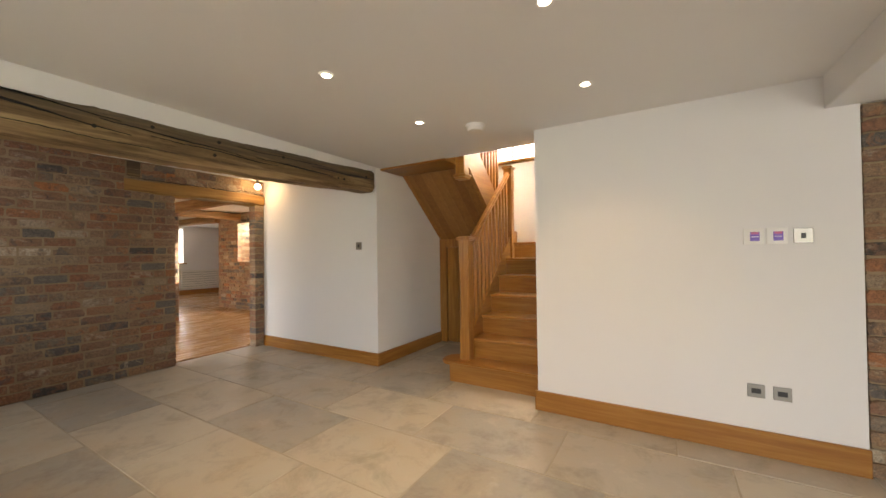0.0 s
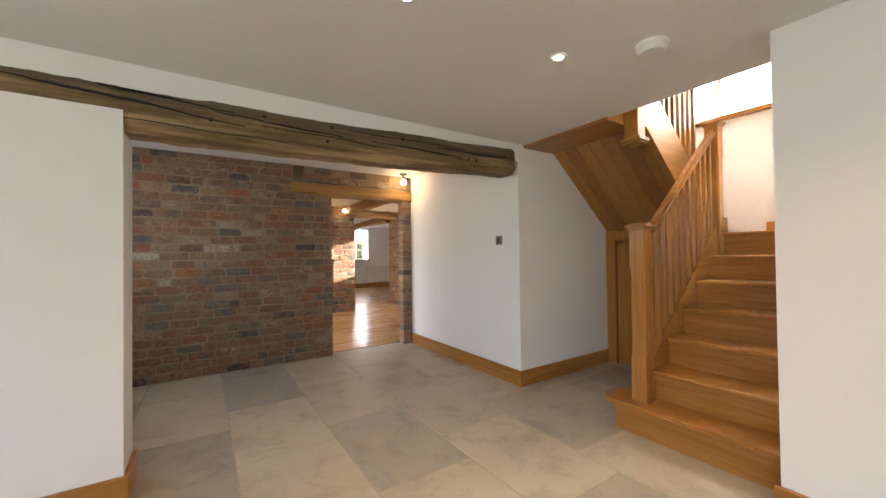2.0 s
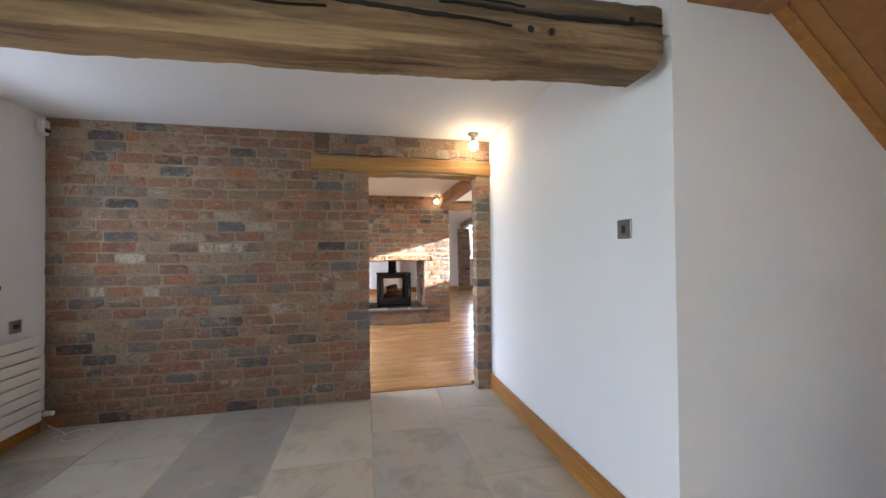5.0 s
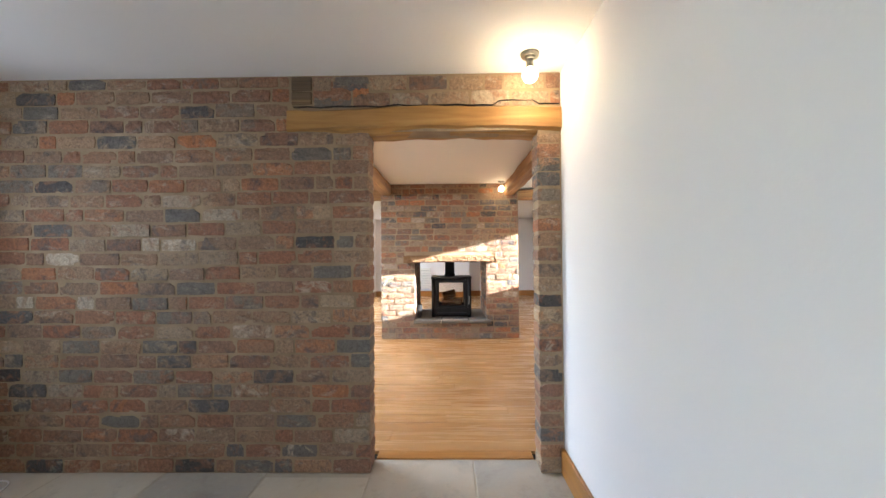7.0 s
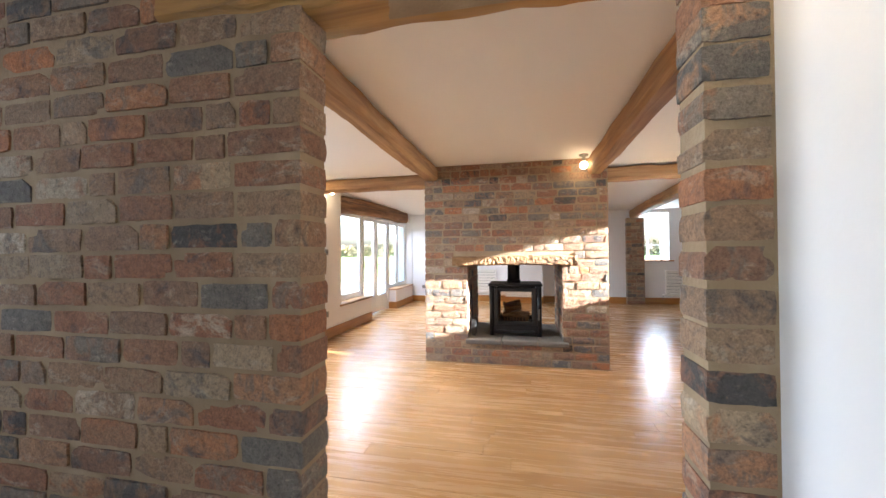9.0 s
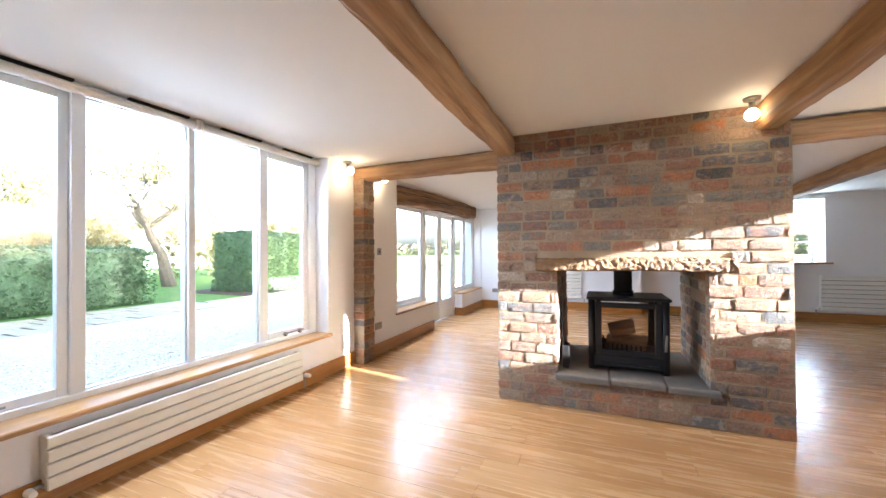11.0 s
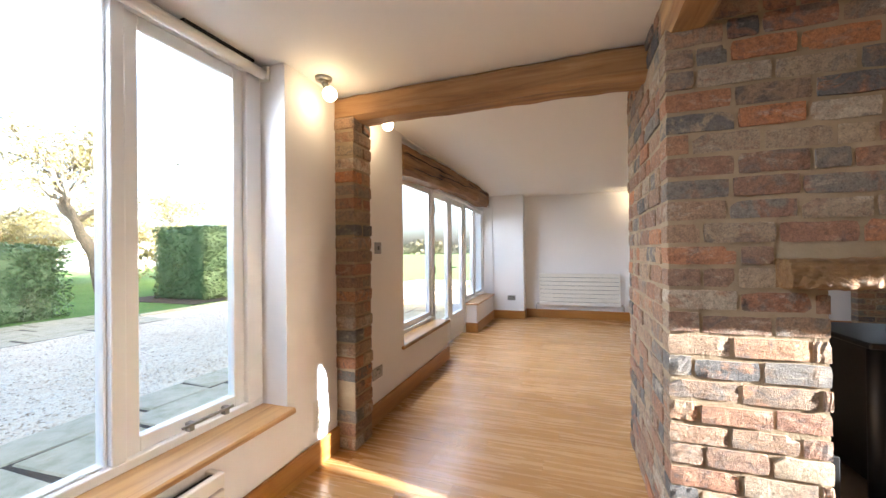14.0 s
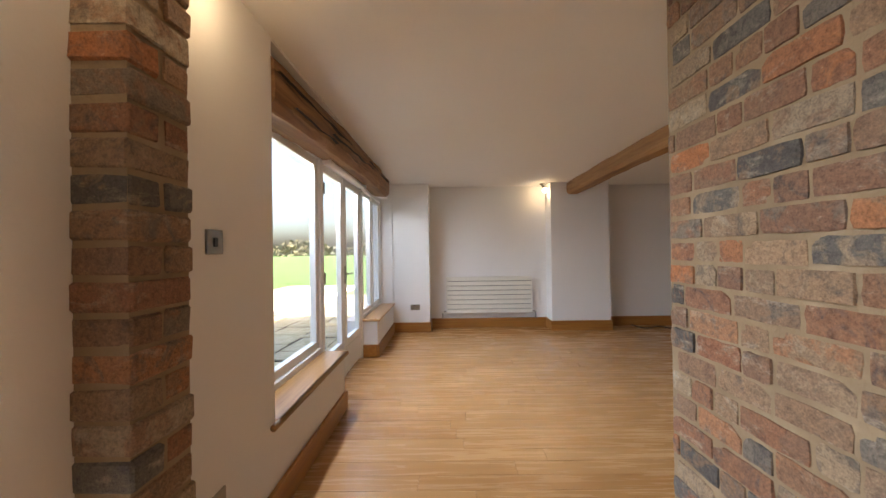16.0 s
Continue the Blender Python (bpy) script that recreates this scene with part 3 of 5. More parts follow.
# ---- staircase ----
RISE, GOING, SX0, SX1, ST = 0.2, 0.24, -1.715, -0.90, 3.19
stair = thing("staircase", (-1.3, 3.3, 0), "varnished honey oak dog-leg staircase with square newels", "staircase")
for k in range(7):
    y = ST + GOING * k
    z = RISE * (k + 1)
    depth = GOING + 0.045 if k < 6 else 1.0
    x0 = -1.93 if k == 0 else SX0
    bm = bmesh.new()
    box(bm, x0, SX1, y - 0.03, y - 0.03 + depth + (0.05 if k == 0 else 0), z - 0.032, z, 0.012, 3)
    if k == 0:
        bm.free()
        bm = bmesh.new()
        pts = [(-0.93, y - 0.03), (-0.93, y + 0.29), (-1.86, y + 0.29)]
        pts += [(-1.86 - 0.14 * math.sin(math.pi * t / 12) * 0.9, y + 0.13 + 0.16 * math.cos(math.pi * t / 12)) for t in range(1, 12)] + [(-1.86, y - 0.03)]
        vs = [bm.verts.new((px, py, z - 0.032)) for px, py in pts]
        f = bm.faces.new(vs)
        ex = bmesh.ops.extrude_face_region(bm, geom=[f])
        bmesh.ops.translate(bm, vec=(0, 0, 0.032), verts=[v for v in ex["geom"] if isinstance(v, bmesh.types.BMVert)])
        bmesh.ops.bevel(bm, geom=[e for e in bm.edges if abs(e.verts[0].co.z - e.verts[1].co.z) < 1e-5], offset=0.011, segments=2, affect="EDGES")
    wpart("tread", bm, M_OAK_X, stair)
    if k == 0:
        wpart("riser", boxes((-1.86, SX1, y, y + 0.26, 0, z - 0.032), bevel=0.004), M_OAK_X, stair)
    else:
        wpart("riser", boxes((SX0, SX1, y, y + 0.02, z - RISE, z - 0.032)), M_OAK_X, stair)


def slope_board(x0, x1, pts):
    bm = bmesh.new()
    a = [bm.verts.new((x0, y, z)) for y, z in pts]
    b = [bm.verts.new((x1, y, z)) for y, z in pts]
    bm.faces.new(a)
    bm.faces.new(b)
    for i in range(len(pts)):
        bm.faces.new((a[i], a[(i + 1) % len(pts)], b[(i + 1) % len(pts)], b[i]))
    return bm


wpart("string", slope_board(-1.755, -1.715, [(3.36, 0.2), (3.36, 0.40), (4.60, 1.52), (4.70, 1.52), (4.70, 1.1), (4.5, 0.95), (3.62, 0.2)]), M_OAK_Y, stair)


def newel(x, y, z0, z1, name="newel", w=0.105):
    h = w / 2
    bm = bmesh.new()
    rows = []
    for z, c in ((z0, 0.003), (z0 + 0.30, 0.003), (z0 + 0.325, 0.015), (z1 - 0.335, 0.015), (z1 - 0.31, 0.003), (z1 - 0.045, 0.003)):
        rows.append([bm.verts.new((x + px, y + py, z)) for px, py in ((h, h - c), (h - c, h), (c - h, h), (-h, h - c), (-h, c - h), (c - h, -h), (h - c, -h), (h, c - h))])
    for r0, r1 in zip(rows, rows[1:]):
        for k in range(8):
            bm.faces.new((r0[k], r0[(k + 1) % 8], r1[(k + 1) % 8], r1[k]))
    bm.faces.new(rows[0])
    bm.faces.new(rows[-1])
    n = wpart(name, bm, M_OAK_Z, stair)
    c = boxes((x - h - 0.012, x + h + 0.012, y - h - 0.012, y + h + 0.012, z1 - 0.045, z1 - 0.03), (x - h - 0.022, x + h + 0.022, y - h - 0.022, y + h + 0.022, z1 - 0.03, z1 - 0.012), bevel=0.004)
    box(c, x - h - 0.005, x + h + 0.005, y - h - 0.005, y + h + 0.005, z1 - 0.012, z1, 0.008)
    wpart("newel_cap", c, M_OAK_Z, n)
    return n


newel(-1.735, 3.335, 0.2, 1.44)
newel(-1.745, 4.60, 1.2, 2.40)


def sloped_bar(name, x0, x1, y0, z0, y1, z1, hgt, material, bevel=0.008):
    bm = bmesh.new()
    vs = []
    for x, y, z in ((x0, y0, z0), (x1, y0, z0), (x1, y0, z0 + hgt), (x0, y0, z0 + hgt)):
        vs.append(bm.verts.new((x, y, z)))
    for x, y, z in ((x0, y1, z1), (x1, y1, z1), (x1, y1, z1 + hgt), (x0, y1, z1 + hgt)):
        vs.append(bm.verts.new((x, y, z)))
    for q in ((0, 1, 2, 3), (4, 5, 6, 7), (0, 1, 5, 4), (1, 2, 6, 5), (2, 3, 7, 6), (3, 0, 4, 7)):
        bm.faces.new([vs[i] for i in q])
    bmesh.ops.bevel(bm, geom=bm.edges[:], offset=bevel, segments=2, affect="EDGES")
    return wpart(name, bm, material, stair)


sloped_bar("handrail", -1.775, -1.705, 3.385, 1.28, 4.55, 2.25, 0.075, M_OAK_Y, 0.018)
for k in range(11):
    y = 3.47 + k * 0.099
    zl, zh = 0.40 + (y - 3.36) * 0.903, 1.29 + (y - 3.41) * 0.851
    wpart("baluster", boxes((-1.752, -1.718, y - 0.017, y + 0.017, zl - 0.02, zh), bevel=0.003), M_OAK_Z, stair)
# landing and upper flight, which comes back over the cupboard
wpart("landing", boxes((-2.81, -0.93, 4.66, 5.60, 1.17, 1.398)), M_OAK_X, stair)
wpart("landing_skirting", boxes((-1.66, -0.93, 5.575, 5.60, 1.4, 1.53), bevel=0.004), M_OAK_X, stair)
wpart("winder", boxes((-2.81, -2.0, 4.7, 5.60, 1.4, 1.6), (-2.81, -2.3, 4.7, 5.6, 1.6, 1.8)), M_OAK_X, stair)
S0, S1 = (4.64, 1.455), (3.67, 2.295)
for k in range(4):
    y1 = 4.64 - k * GOING
    z = 2.0 + RISE * k
    wpart("tread", boxes((-2.80, -1.905, y1 - GOING - 0.03, y1, z - 0.03, z), bevel=0.006), M_OAK_X, stair)
    wpart("riser", boxes((-2.80, -1.905, y1 - 0.02, y1, z - 0.2, z - 0.03)), M_OAK_X, stair)
# boarded soffit
nb = 7
for k in range(nb):
    xa = -2.81 + 0.91 * k / nb
    xb = -2.81 + 0.91 * (k + 1) / nb - 0.003
    wpart("soffit_board", slope_board(xa, xb, [S0, S1, (S1[0], S1[1] + 0.05), (S0[0], S0[1] + 0.05)]), M_OAK_BOARD, stair)
wpart("soffit_trim", slope_board(-2.81, -2.755, [(S0[0], S0[1] - 0.012), (S1[0], S1[1] - 0.012), (S1[0], S1[1] + 0.0), (S0[0], S0[1] + 0.0)]), M_OAK_Y, stair)
wpart("apron", boxes((-2.81, -1.94, 3.29, 3.69, 2.235, 2.258), bevel=0.004), M_OAK_X, stair)
wpart("fascia", boxes((-2.81, -1.96, 3.41, 3.44, 2.258, 2.56), bevel=0.003), M_OAK_X, stair)
wpart("fascia", boxes((-1.958, -1.936, 3.335, 3.50, 2.235, 2.56), bevel=0.003), M_OAK_Y, stair)
# string, balusters and drop newel of the upper flight
wpart("string", slope_board(-1.90, -1.85, [(4.62, 1.42), (4.62, 1.85), (3.5, 2.80), (3.5, 2.36)]), M_OAK_Y, stair)
dn = wpart("drop_newel", boxes((-1.935, -1.825, 3.50, 3.61, 2.12, 3.4), bevel=0.005), M_OAK_Z, stair)
wpart("newel_cap", boxes((-1.955, -1.805, 3.48, 3.63, 2.09, 2.12), (-1.945, -1.815, 3.49, 3.62, 2.07, 2.09), bevel=0.005), M_OAK_Z, dn)
for k in range(10):
    y = 3.69 + k * 0.092
    zl = 1.85 + (4.62 - y) * 0.848
    wpart("baluster", boxes((-1.892, -1.858, y - 0.017, y + 0.017, zl - 0.02, zl + 0.86), bevel=0.003), M_OAK_Z, stair)
sloped_bar("handrail", -1.91, -1.84, 4.56, 2.72, 3.60, 3.53, 0.07, M_OAK_Y, 0.018)
# cupboard under the stairs
cup = thing("stair_cupboard", (-2.3, 4.62, 0), "oak boarded cupboard front under the stairs", "cupboard")
wpart("frame", boxes((-2.81, -2.70, 4.58, 4.66, 0, 1.47), (-2.70, -1.72, 4.58, 4.66, 1.36, 1.47), (-1.83, -1.72, 4.58, 4.66, 0, 1.36), bevel=0.003), M_OAK_Z, cup)
door = wpart("door", boxes((-2.69, -1.84, 4.615, 4.65, 0.01, 1.35)), M_OAK_Z, cup)
for k in range(5):
    wpart("board", boxes((-2.69 + 0.17 * k + 0.002, -2.69 + 0.17 * (k + 1) - 0.002, 4.600, 4.616, 0.01, 1.335), bevel=0.003), M_OAK_Z, door)
# light well window over the landing
win_s = structure("window_stair", boxes((-2.65, -0.90, 5.66, 5.72, 2.72, 2.77), (-2.65, -0.90, 5.66, 5.72, 3.65, 3.7), (-2.1, -2.05, 5.66, 5.72, 2.77, 3.65), (-1.5, -1.45, 5.66, 5.72, 2.77, 3.65), bevel=0.004), M_FRAME, "white framed window high over the stair landing", "window")
# Diffusing pane added so no hard sun patch falls above the stairs.
wpart("pane", boxes((-2.65, -0.90, 5.685, 5.69, 2.77, 3.65)), M_DIFFUSER, win_s, "translucent pane added to diffuse the sun")
wpart("window_sill", boxes((-2.70, -0.91, 5.53, 5.66, 2.68, 2.725), bevel=0.006), M_OAK_X, win_s)

# ---- skirtings ----
def skirt(name, *rows, mat):
    return structure(name, boxes(*rows, bevel=0.004), mat, "varnished oak skirting board", "baseboard")


skirt("baseboard_1", (-0.92, 0.95, 2.938, 2.96, 0, 0.155), mat=M_OAK_X)
skirt("baseboard_2", (BX, -2.79, 3.198, 3.22, 0, 0.145), mat=M_OAK_X)
skirt("baseboard_3", (-2.81, -2.788, 3.222, 4.58, 0, 0.145), mat=M_OAK_Y)
skirt("baseboard_4", (-2.772, -2.75, -3.2, 0.422, 0, 0.145), mat=M_OAK_Y)
skirt("baseboard_5", (-3.07, -2.774, 0.40, 0.422, 0, 0.145), mat=M_OAK_X)
skirt("baseboard_6", (BX, -3.07, -0.27, -0.248, 0, 0.145), mat=M_OAK_X)
skirt("baseboard_7", (-8.67, BX2, SY1, SY1 + 0.022, 0, 0.15), mat=M_OAK_X)
skirt("baseboard_8", (-10.80, -8.89, SY2, SY2 + 0.022, 0, 0.15), mat=M_OAK_X)
skirt("baseboard_9", (FAR, FAR + 0.022, 0.35, 7.9, 0, 0.155), mat=M_OAK_Y)

# brick pier at the end of the stair wall
pier0 = structure("wall_brick_2", boxes((0.96, 1.28, 2.98, 3.1, 0, 2.07)), M_MORTAR, "old red brick pier beside a plaster wall", "brick pier")
rng = random.Random(21)
lay(field(rng, (0.95, 2.962, 0), (1, 0, 0), (0, -1, 0), 0.34, 0, 2.07, first=(0.0, 0.11)), pier0, rng)

# ---- living room shell ----
W10, W11 = -8.222, -5.45       # window 1
W20, W21 = -13.56, -9.575       # window 2 recess
structure("wall_living_south_1", boxes((W11, BX2 + 0.02, -0.62, SY1, 0, 2.6), (-8.78, W10, -0.62, SY1, 0, 2.6), (W10, W11, -0.62, SY1, 0, 0.42)), M_WALL, "white plaster wall around the long window", "wall")
structure("wall_living_south_2", boxes((W21, -8.78, -0.62, SY2, 0, 2.6), (FAR - 0.2, W20, -0.62, SY2, 0, 2.6), (W20, W21, -0.62, SY2, 2.30, 2.6), (-10.785, W21, -0.62, SY2, 0, 0.43), (W20, -12.27, -0.62, SY2, 0, 0.43), (W20, W21, -0.62, -0.27, 2.09, 2.30)), M_WALL, "white plaster wall around the garden door", "wall")
structure("wall_living_west", boxes((FAR - 0.5, FAR, -0.62, 5.48, 0, 2.6), (FAR - 0.5, FAR, 6.16, 8.6, 0, 2.6), (FAR - 0.5, FAR, 5.48, 6.16, 0, 1.05), (FAR - 0.5, FAR, 5.48, 6.16, 2.22, 2.6)), M_WALL, "white plaster end wall", "wall")
structure("wall_pilaster_1", boxes((FAR, FAR + 0.32, SY2, 0.36, 0, LIV_C)), M_WALL, "white plaster pilaster", "wall")
structure("wall_pilaster_2", boxes((FAR, FAR + 0.32, 2.27, 3.18, 0, LIV_C)), M_WALL, "white plaster chimney pilaster", "wall")
# Unseen return wall, added to keep stray sun off the far floor.
structure("wall_living_sun_stop", boxes((-9.69, -9.5, NY + 0.43, 8.6, 0, 2.6)), M_WALL, "white plaster wall", "wall")
structure("wall_living_north", boxes((FAR - 0.2, -9.7, 8.3, 8.6, 0, 2.6)), M_WALL, "white plaster wall", "wall")
structure("wall_living_east", boxes((BX2 + 0.02, BX2 + 0.15, 3.25, 5.6, 0, 2.6)), M_WALL, "white plaster wall", "wall")
structure("ceiling_living", boxes((FAR - 0.3, -9.6, -0.6, 8.6, LIV_C, LIV_C + 0.25), (-9.6, BX2 + 0.04, -0.6, 5.5, LIV_C, LIV_C + 0.25)), M_CEIL, "flat white plaster ceiling between oak beams", "ceiling")
# Unseen upper wall and roof, added so their shadow covers the garden.
structure("shade_upper_wall", boxes((-16.0, 6.0, -0.62, -0.35, 2.6, 5.6)), M_WALL, "white rendered upper storey wall of the house", "wall")
structure("shade_roof", slope_board(-16.3, 6.3, [(-1.0, 5.5), (2.6, 8.0), (6.2, 5.5), (6.2, 5.7), (2.6, 8.2), (-1.0, 5.7)]), M_HEARTH, "grey tiled pitched roof of the house", "roof")
skirt("baseboard_10", (FAR + 0.32, FAR + 0.342, 2.25, 3.20, 0, 0.155), (FAR, FAR + 0.32, 2.248, 2.27, 0, 0.155), (FAR, FAR + 0.32, 3.18, 3.202, 0, 0.155), mat=M_OAK_Y)
skirt("baseboard_11", (FAR + 0.32, FAR + 0.342, SY2, 0.38, 0, 0.155), (FAR + 0.02, FAR + 0.32, 0.36, 0.382, 0, 0.155), (FAR + 0.3, W20, SY2, SY2 + 0.022, 0, 0.155), mat=M_OAK_Y)

# north brick wall with its window
NW0, NW1, NZ0, NZ1 = -8.85, -7.62, 1.155, 2.065
NYB = NY + 0.42
w3 = structure("wall_brick_3", boxes((-9.69, NW0 - 0.01, NY + 0.008, NYB, 0, 2.6), (NW1 + 0.01, BX2 + 0.15, NY + 0.008, NYB, 0, 2.6), (NW0 - 0.01, NW1 + 0.01, NY + 0.008, NYB, 0, NZ0 - 0.01), (NW0 - 0.01, NW1 + 0.01, NY + 0.008, NYB, NZ1, 2.6)), M_MORTAR, "old reclaimed brick wall with a small window", "wall")
rng = random.Random(31)
rows = field(rng, (-9.70, NY, 0), (1, 0, 0), (0, -1, 0), 4.5, 0, LIV_C, skip=[(0.85, 2.08, NZ0, NZ1)], first=(0.0, 0.116))
rows.sort(key=lambda m: m[0][3])
rev = field(rng, (NW0, NYB, 0), (0, -1, 0), (1, 0, 0), 0.42, NZ0, NZ1, first=(0.0, 0.116)) + field(rng, (-9.70, NY, 0), (0, 1, 0), (-1, 0, 0), 0.42, 0, LIV_C, first=(0.0, 0.116))
lay(rev + rows, w3, rng, 300)

# ---- chimney block ----
HY0, HY1, HZ0, HZ1 = 2.06, 3.12, 0.285, 1.175
i = 0.006
fp = structure("wall_chimney", boxes((FXB + i, FX - i, FY0 + i, HY0 - i, 0, LIV_C), (FXB + i, FX - i, HY1 + i, FY1 - i, 0, LIV_C), (FXB + i, FX - i, HY0 - i, HY1 + i, 0, HZ0 - 0.05), (FXB + i, FX - i, HY0 - i, HY1 + i, HZ1 + 0.03, LIV_C)), M_MORTAR, "free-standing brick chimney breast with a see-through hearth", "chimney breast")
rng = random.Random(41)
skip = [(HY0 - FY0, HY1 - FY0, HZ0 - 0.06, HZ1 + 0.01), (1.92 - FY0, 3.25 - FY0, HZ1, HZ1 + 0.10)]
front = field(rng, (FX, FY0, 0), (0, 1, 0), (1, 0, 0), FY1 - FY0, 0, LIV_C, skip=skip, first=(0.0, 0.116), headers=0.24)
left = field(rng, (FX - 0.118, FY0, 0), (-1, 0, 0), (0, -1, 0), FX - FXB - 0.118, 0, LIV_C, first=(0.116, 0.0), headers=0.42)
reveal_r = field(rng, (FXB, HY1, 0), (1, 0, 0), (0, -1, 0), FX - FXB - 0.118, HZ0, HZ1, first=(0.0, 0.116))
reveal_l = field(rng, (FXB, HY0, 0), (1, 0, 0), (0, 1, 0), FX - FXB - 0.118, HZ0, HZ1, first=(0.0, 0.116))
right = field(rng, (FX - 0.118, FY1, 0), (-1, 0, 0), (0, 1, 0), FX - FXB - 0.118, 0, LIV_C, first=(0.0, 0.116))
lay(front + left, fp, rng, 300)
lay(reveal_l + reveal_r + right, fp, rng, 0)
hearth = thing("hearth", (FX, 2.6, HZ0), "grey sandstone hearth slabs, worn at the front", "hearth")
for a, b in ((HY0 - 0.02, 2.45), (2.455, 2.85), (2.855, HY1 + 0.06)):
    wpart("slab", box(bmesh.new(), FXB - 0.02, FX + 0.035 + rng.uniform(-0.01, 0.01), a, b, HZ0 - 0.055, HZ0, 0.014, 2), M_HEARTH, hearth)
mant = thing("mantel_beam", (FX, 2.58, HZ1), "rough-hewn honey oak mantel beam over the hearth", "mantel")
under(timber("beam", (FX - 0.015, 1.90, HZ1 + 0.015), (FX - 0.015, 3.27, HZ1 + 0.02), 0.24, 0.105, M_MANTEL, 8, 0.010, segs=200, hew=0.8, fine=0.007, sides=40), mant)
under(timber("beam", (FXB + 0.02, 1.89, HZ1 + 0.055), (FXB + 0.02, 3.27, HZ1 + 0.06), 0.24, 0.11, M_MANTEL, 9, 0.014, segs=30), mant)

# brick half pier on the window wall
pier = structure("wall_brick_pier", boxes((-8.884, -8.676, SY1, -0.137, 0, 2.16)), M_MORTAR, "narrow old brick pier carrying a beam", "brick pier")
rng = random.Random(51)
rows = []
z, k = 0.0, 0
while z < 2.13:
    h = min(COURSE, 2.16 - z) - 0.011
    if k % 2:
        rows.append(((-8.67, -8.89, -0.13, 0.2), z, h))
    else:
        rows.append(((-8.67, -8.775, -0.13, 0.19), z, h))
        rows.append(((-8.785, -8.89, -0.13, 0.19), z, h))
    z += COURSE
    k += 1
for (xa, xb, yf, d), z, h in rows:
    jy, jx = rng.uniform(-0.006, 0.006), rng.uniform(-0.006, 0.006)
    me = solid_brick(xa - xb - 0.004, d, h, rng.randrange(9999))
    b_ = new("brick", me)
    b_.parent = pier
    b_.location = (xb + jx, yf - d + jy, z + 0.005)

far_pier = structure("wall_brick_4", boxes((FAR, FAR + 0.142, 5.188, 5.572, 0, 2.10)), M_MORTAR, "brick pier on the end wall under a beam", "brick pier")
rng = random.Random(61)
lay(field(rng, (FAR + 0.15, 5.18, 0), (0, 1, 0), (1, 0, 0), 0.40, 0, 2.10, first=(0.0, 0.116), depth=0.14), far_pier, rng)

# ---- beams ----
def beam(label, a, b, w, h, mat, seed, bow=0.0, sway=0.0, rough=0.009):
    t = thing("ceiling_beam", (Vector(a) + Vector(b)) / 2, label, "beam", "oak ceiling beams")
    return under(timber("beam", a, b, w, h, mat, seed, rough, bow, sway, 44), t)


beam("honey oak ceiling beam with knots and a waney edge", (BX2 + 0.03, 1.66, 2.235), (FX - 0.05, 1.63, 2.23), 0.17, 0.17, M_BEAM_X, 21, 0.0, 0.02)
beam("honey oak ceiling beam running into the chimney breast", (BX2 + 0.03, 3.47, 2.235), (FX - 0.05, 3.48, 2.23), 0.17, 0.18, M_BEAM_X, 22)
beam("honey oak cross beam resting on a brick pier", (-8.77, SY1, 2.215), (-8.77, FY0 + 0.05, 2.225), 0.2, 0.17, M_BEAM_Y, 23, 0.015)
beam("honey oak cross beam beyond the chimney breast", (-8.8, FY1 - 0.03, 2.22), (-8.8, NY + 0.02, 2.22), 0.18, 0.16, M_BEAM_Y, 24)
beam("bowed honey oak ceiling beam", (-9.62, 5.05, 2.22), (FAR - 0.02, 5.38, 2.20), 0.2, 0.2, M_BEAM_X, 25, 0.03)
beam("bowed dark oak beam ending on a pilaster", (FXB + 0.03, 2.62, 2.22), (FAR + 0.30, 2.62, 2.22), 0.2, 0.2, M_BEAM_X, 26, 0.03)
beam("weathered oak beam over the garden window with deep splits", (W21 + 0.0, -0.31, 2.10), (-13.13, -0.31, 2.20), 0.24, 0.28, M_GARDENBEAM, 27, 0.04, rough=0.014)
w2b = [o for o in bpy.data.objects if o.name.startswith("ceiling_beam") and "garden" in o.get("label", "")][0]
rng = random.Random(14)
for x0, x1, za, zb in ((-9.6, -11.0, 2.16, 2.20), (-10.5, -12.0, 2.13, 2.21), (-11.8, -13.05, 2.25, 2.25), (-9.8, -10.6, 2.06, 2.09)):
    pts = []
    for k in range(31):
        u = k / 30
        x = x0 + (x1 - x0) * u
        pts.append((x, -0.186 + 0.006 * noise.noise(Vector((x * 2, 1, 0))), za + (zb - za) * u + noise.noise(Vector((x * 3, za, 0))) * 0.02))
    split(w2b, pts, 0.02, M_DARK, (0, 1, 0), 0.004)

# ---- windows ----
def casement(x0, x1, z0, z1, y, parent, bar=0.045, deep=0.05):
    """A fixed or opening light in a wall along x: frame and pane."""
    f = wpart("window_frame", boxes((x0, x0 + bar, y - deep / 2, y + deep / 2, z0, z1), (x1 - bar, x1, y - deep / 2, y + deep / 2, z0, z1), (x0 + bar, x1 - bar, y - deep / 2, y + deep / 2, z0, z0 + bar), (x0 + bar, x1 - bar, y - deep / 2, y + deep / 2, z1 - bar, z1), bevel=0.004), M_FRAME, parent)
    p = wpart("pane", boxes((x0 + bar, x1 - bar, y - 0.004, y + 0.004, z0 + bar, z1 - bar)), M_GLASS, f)
    p.visible_shadow = False
    return f


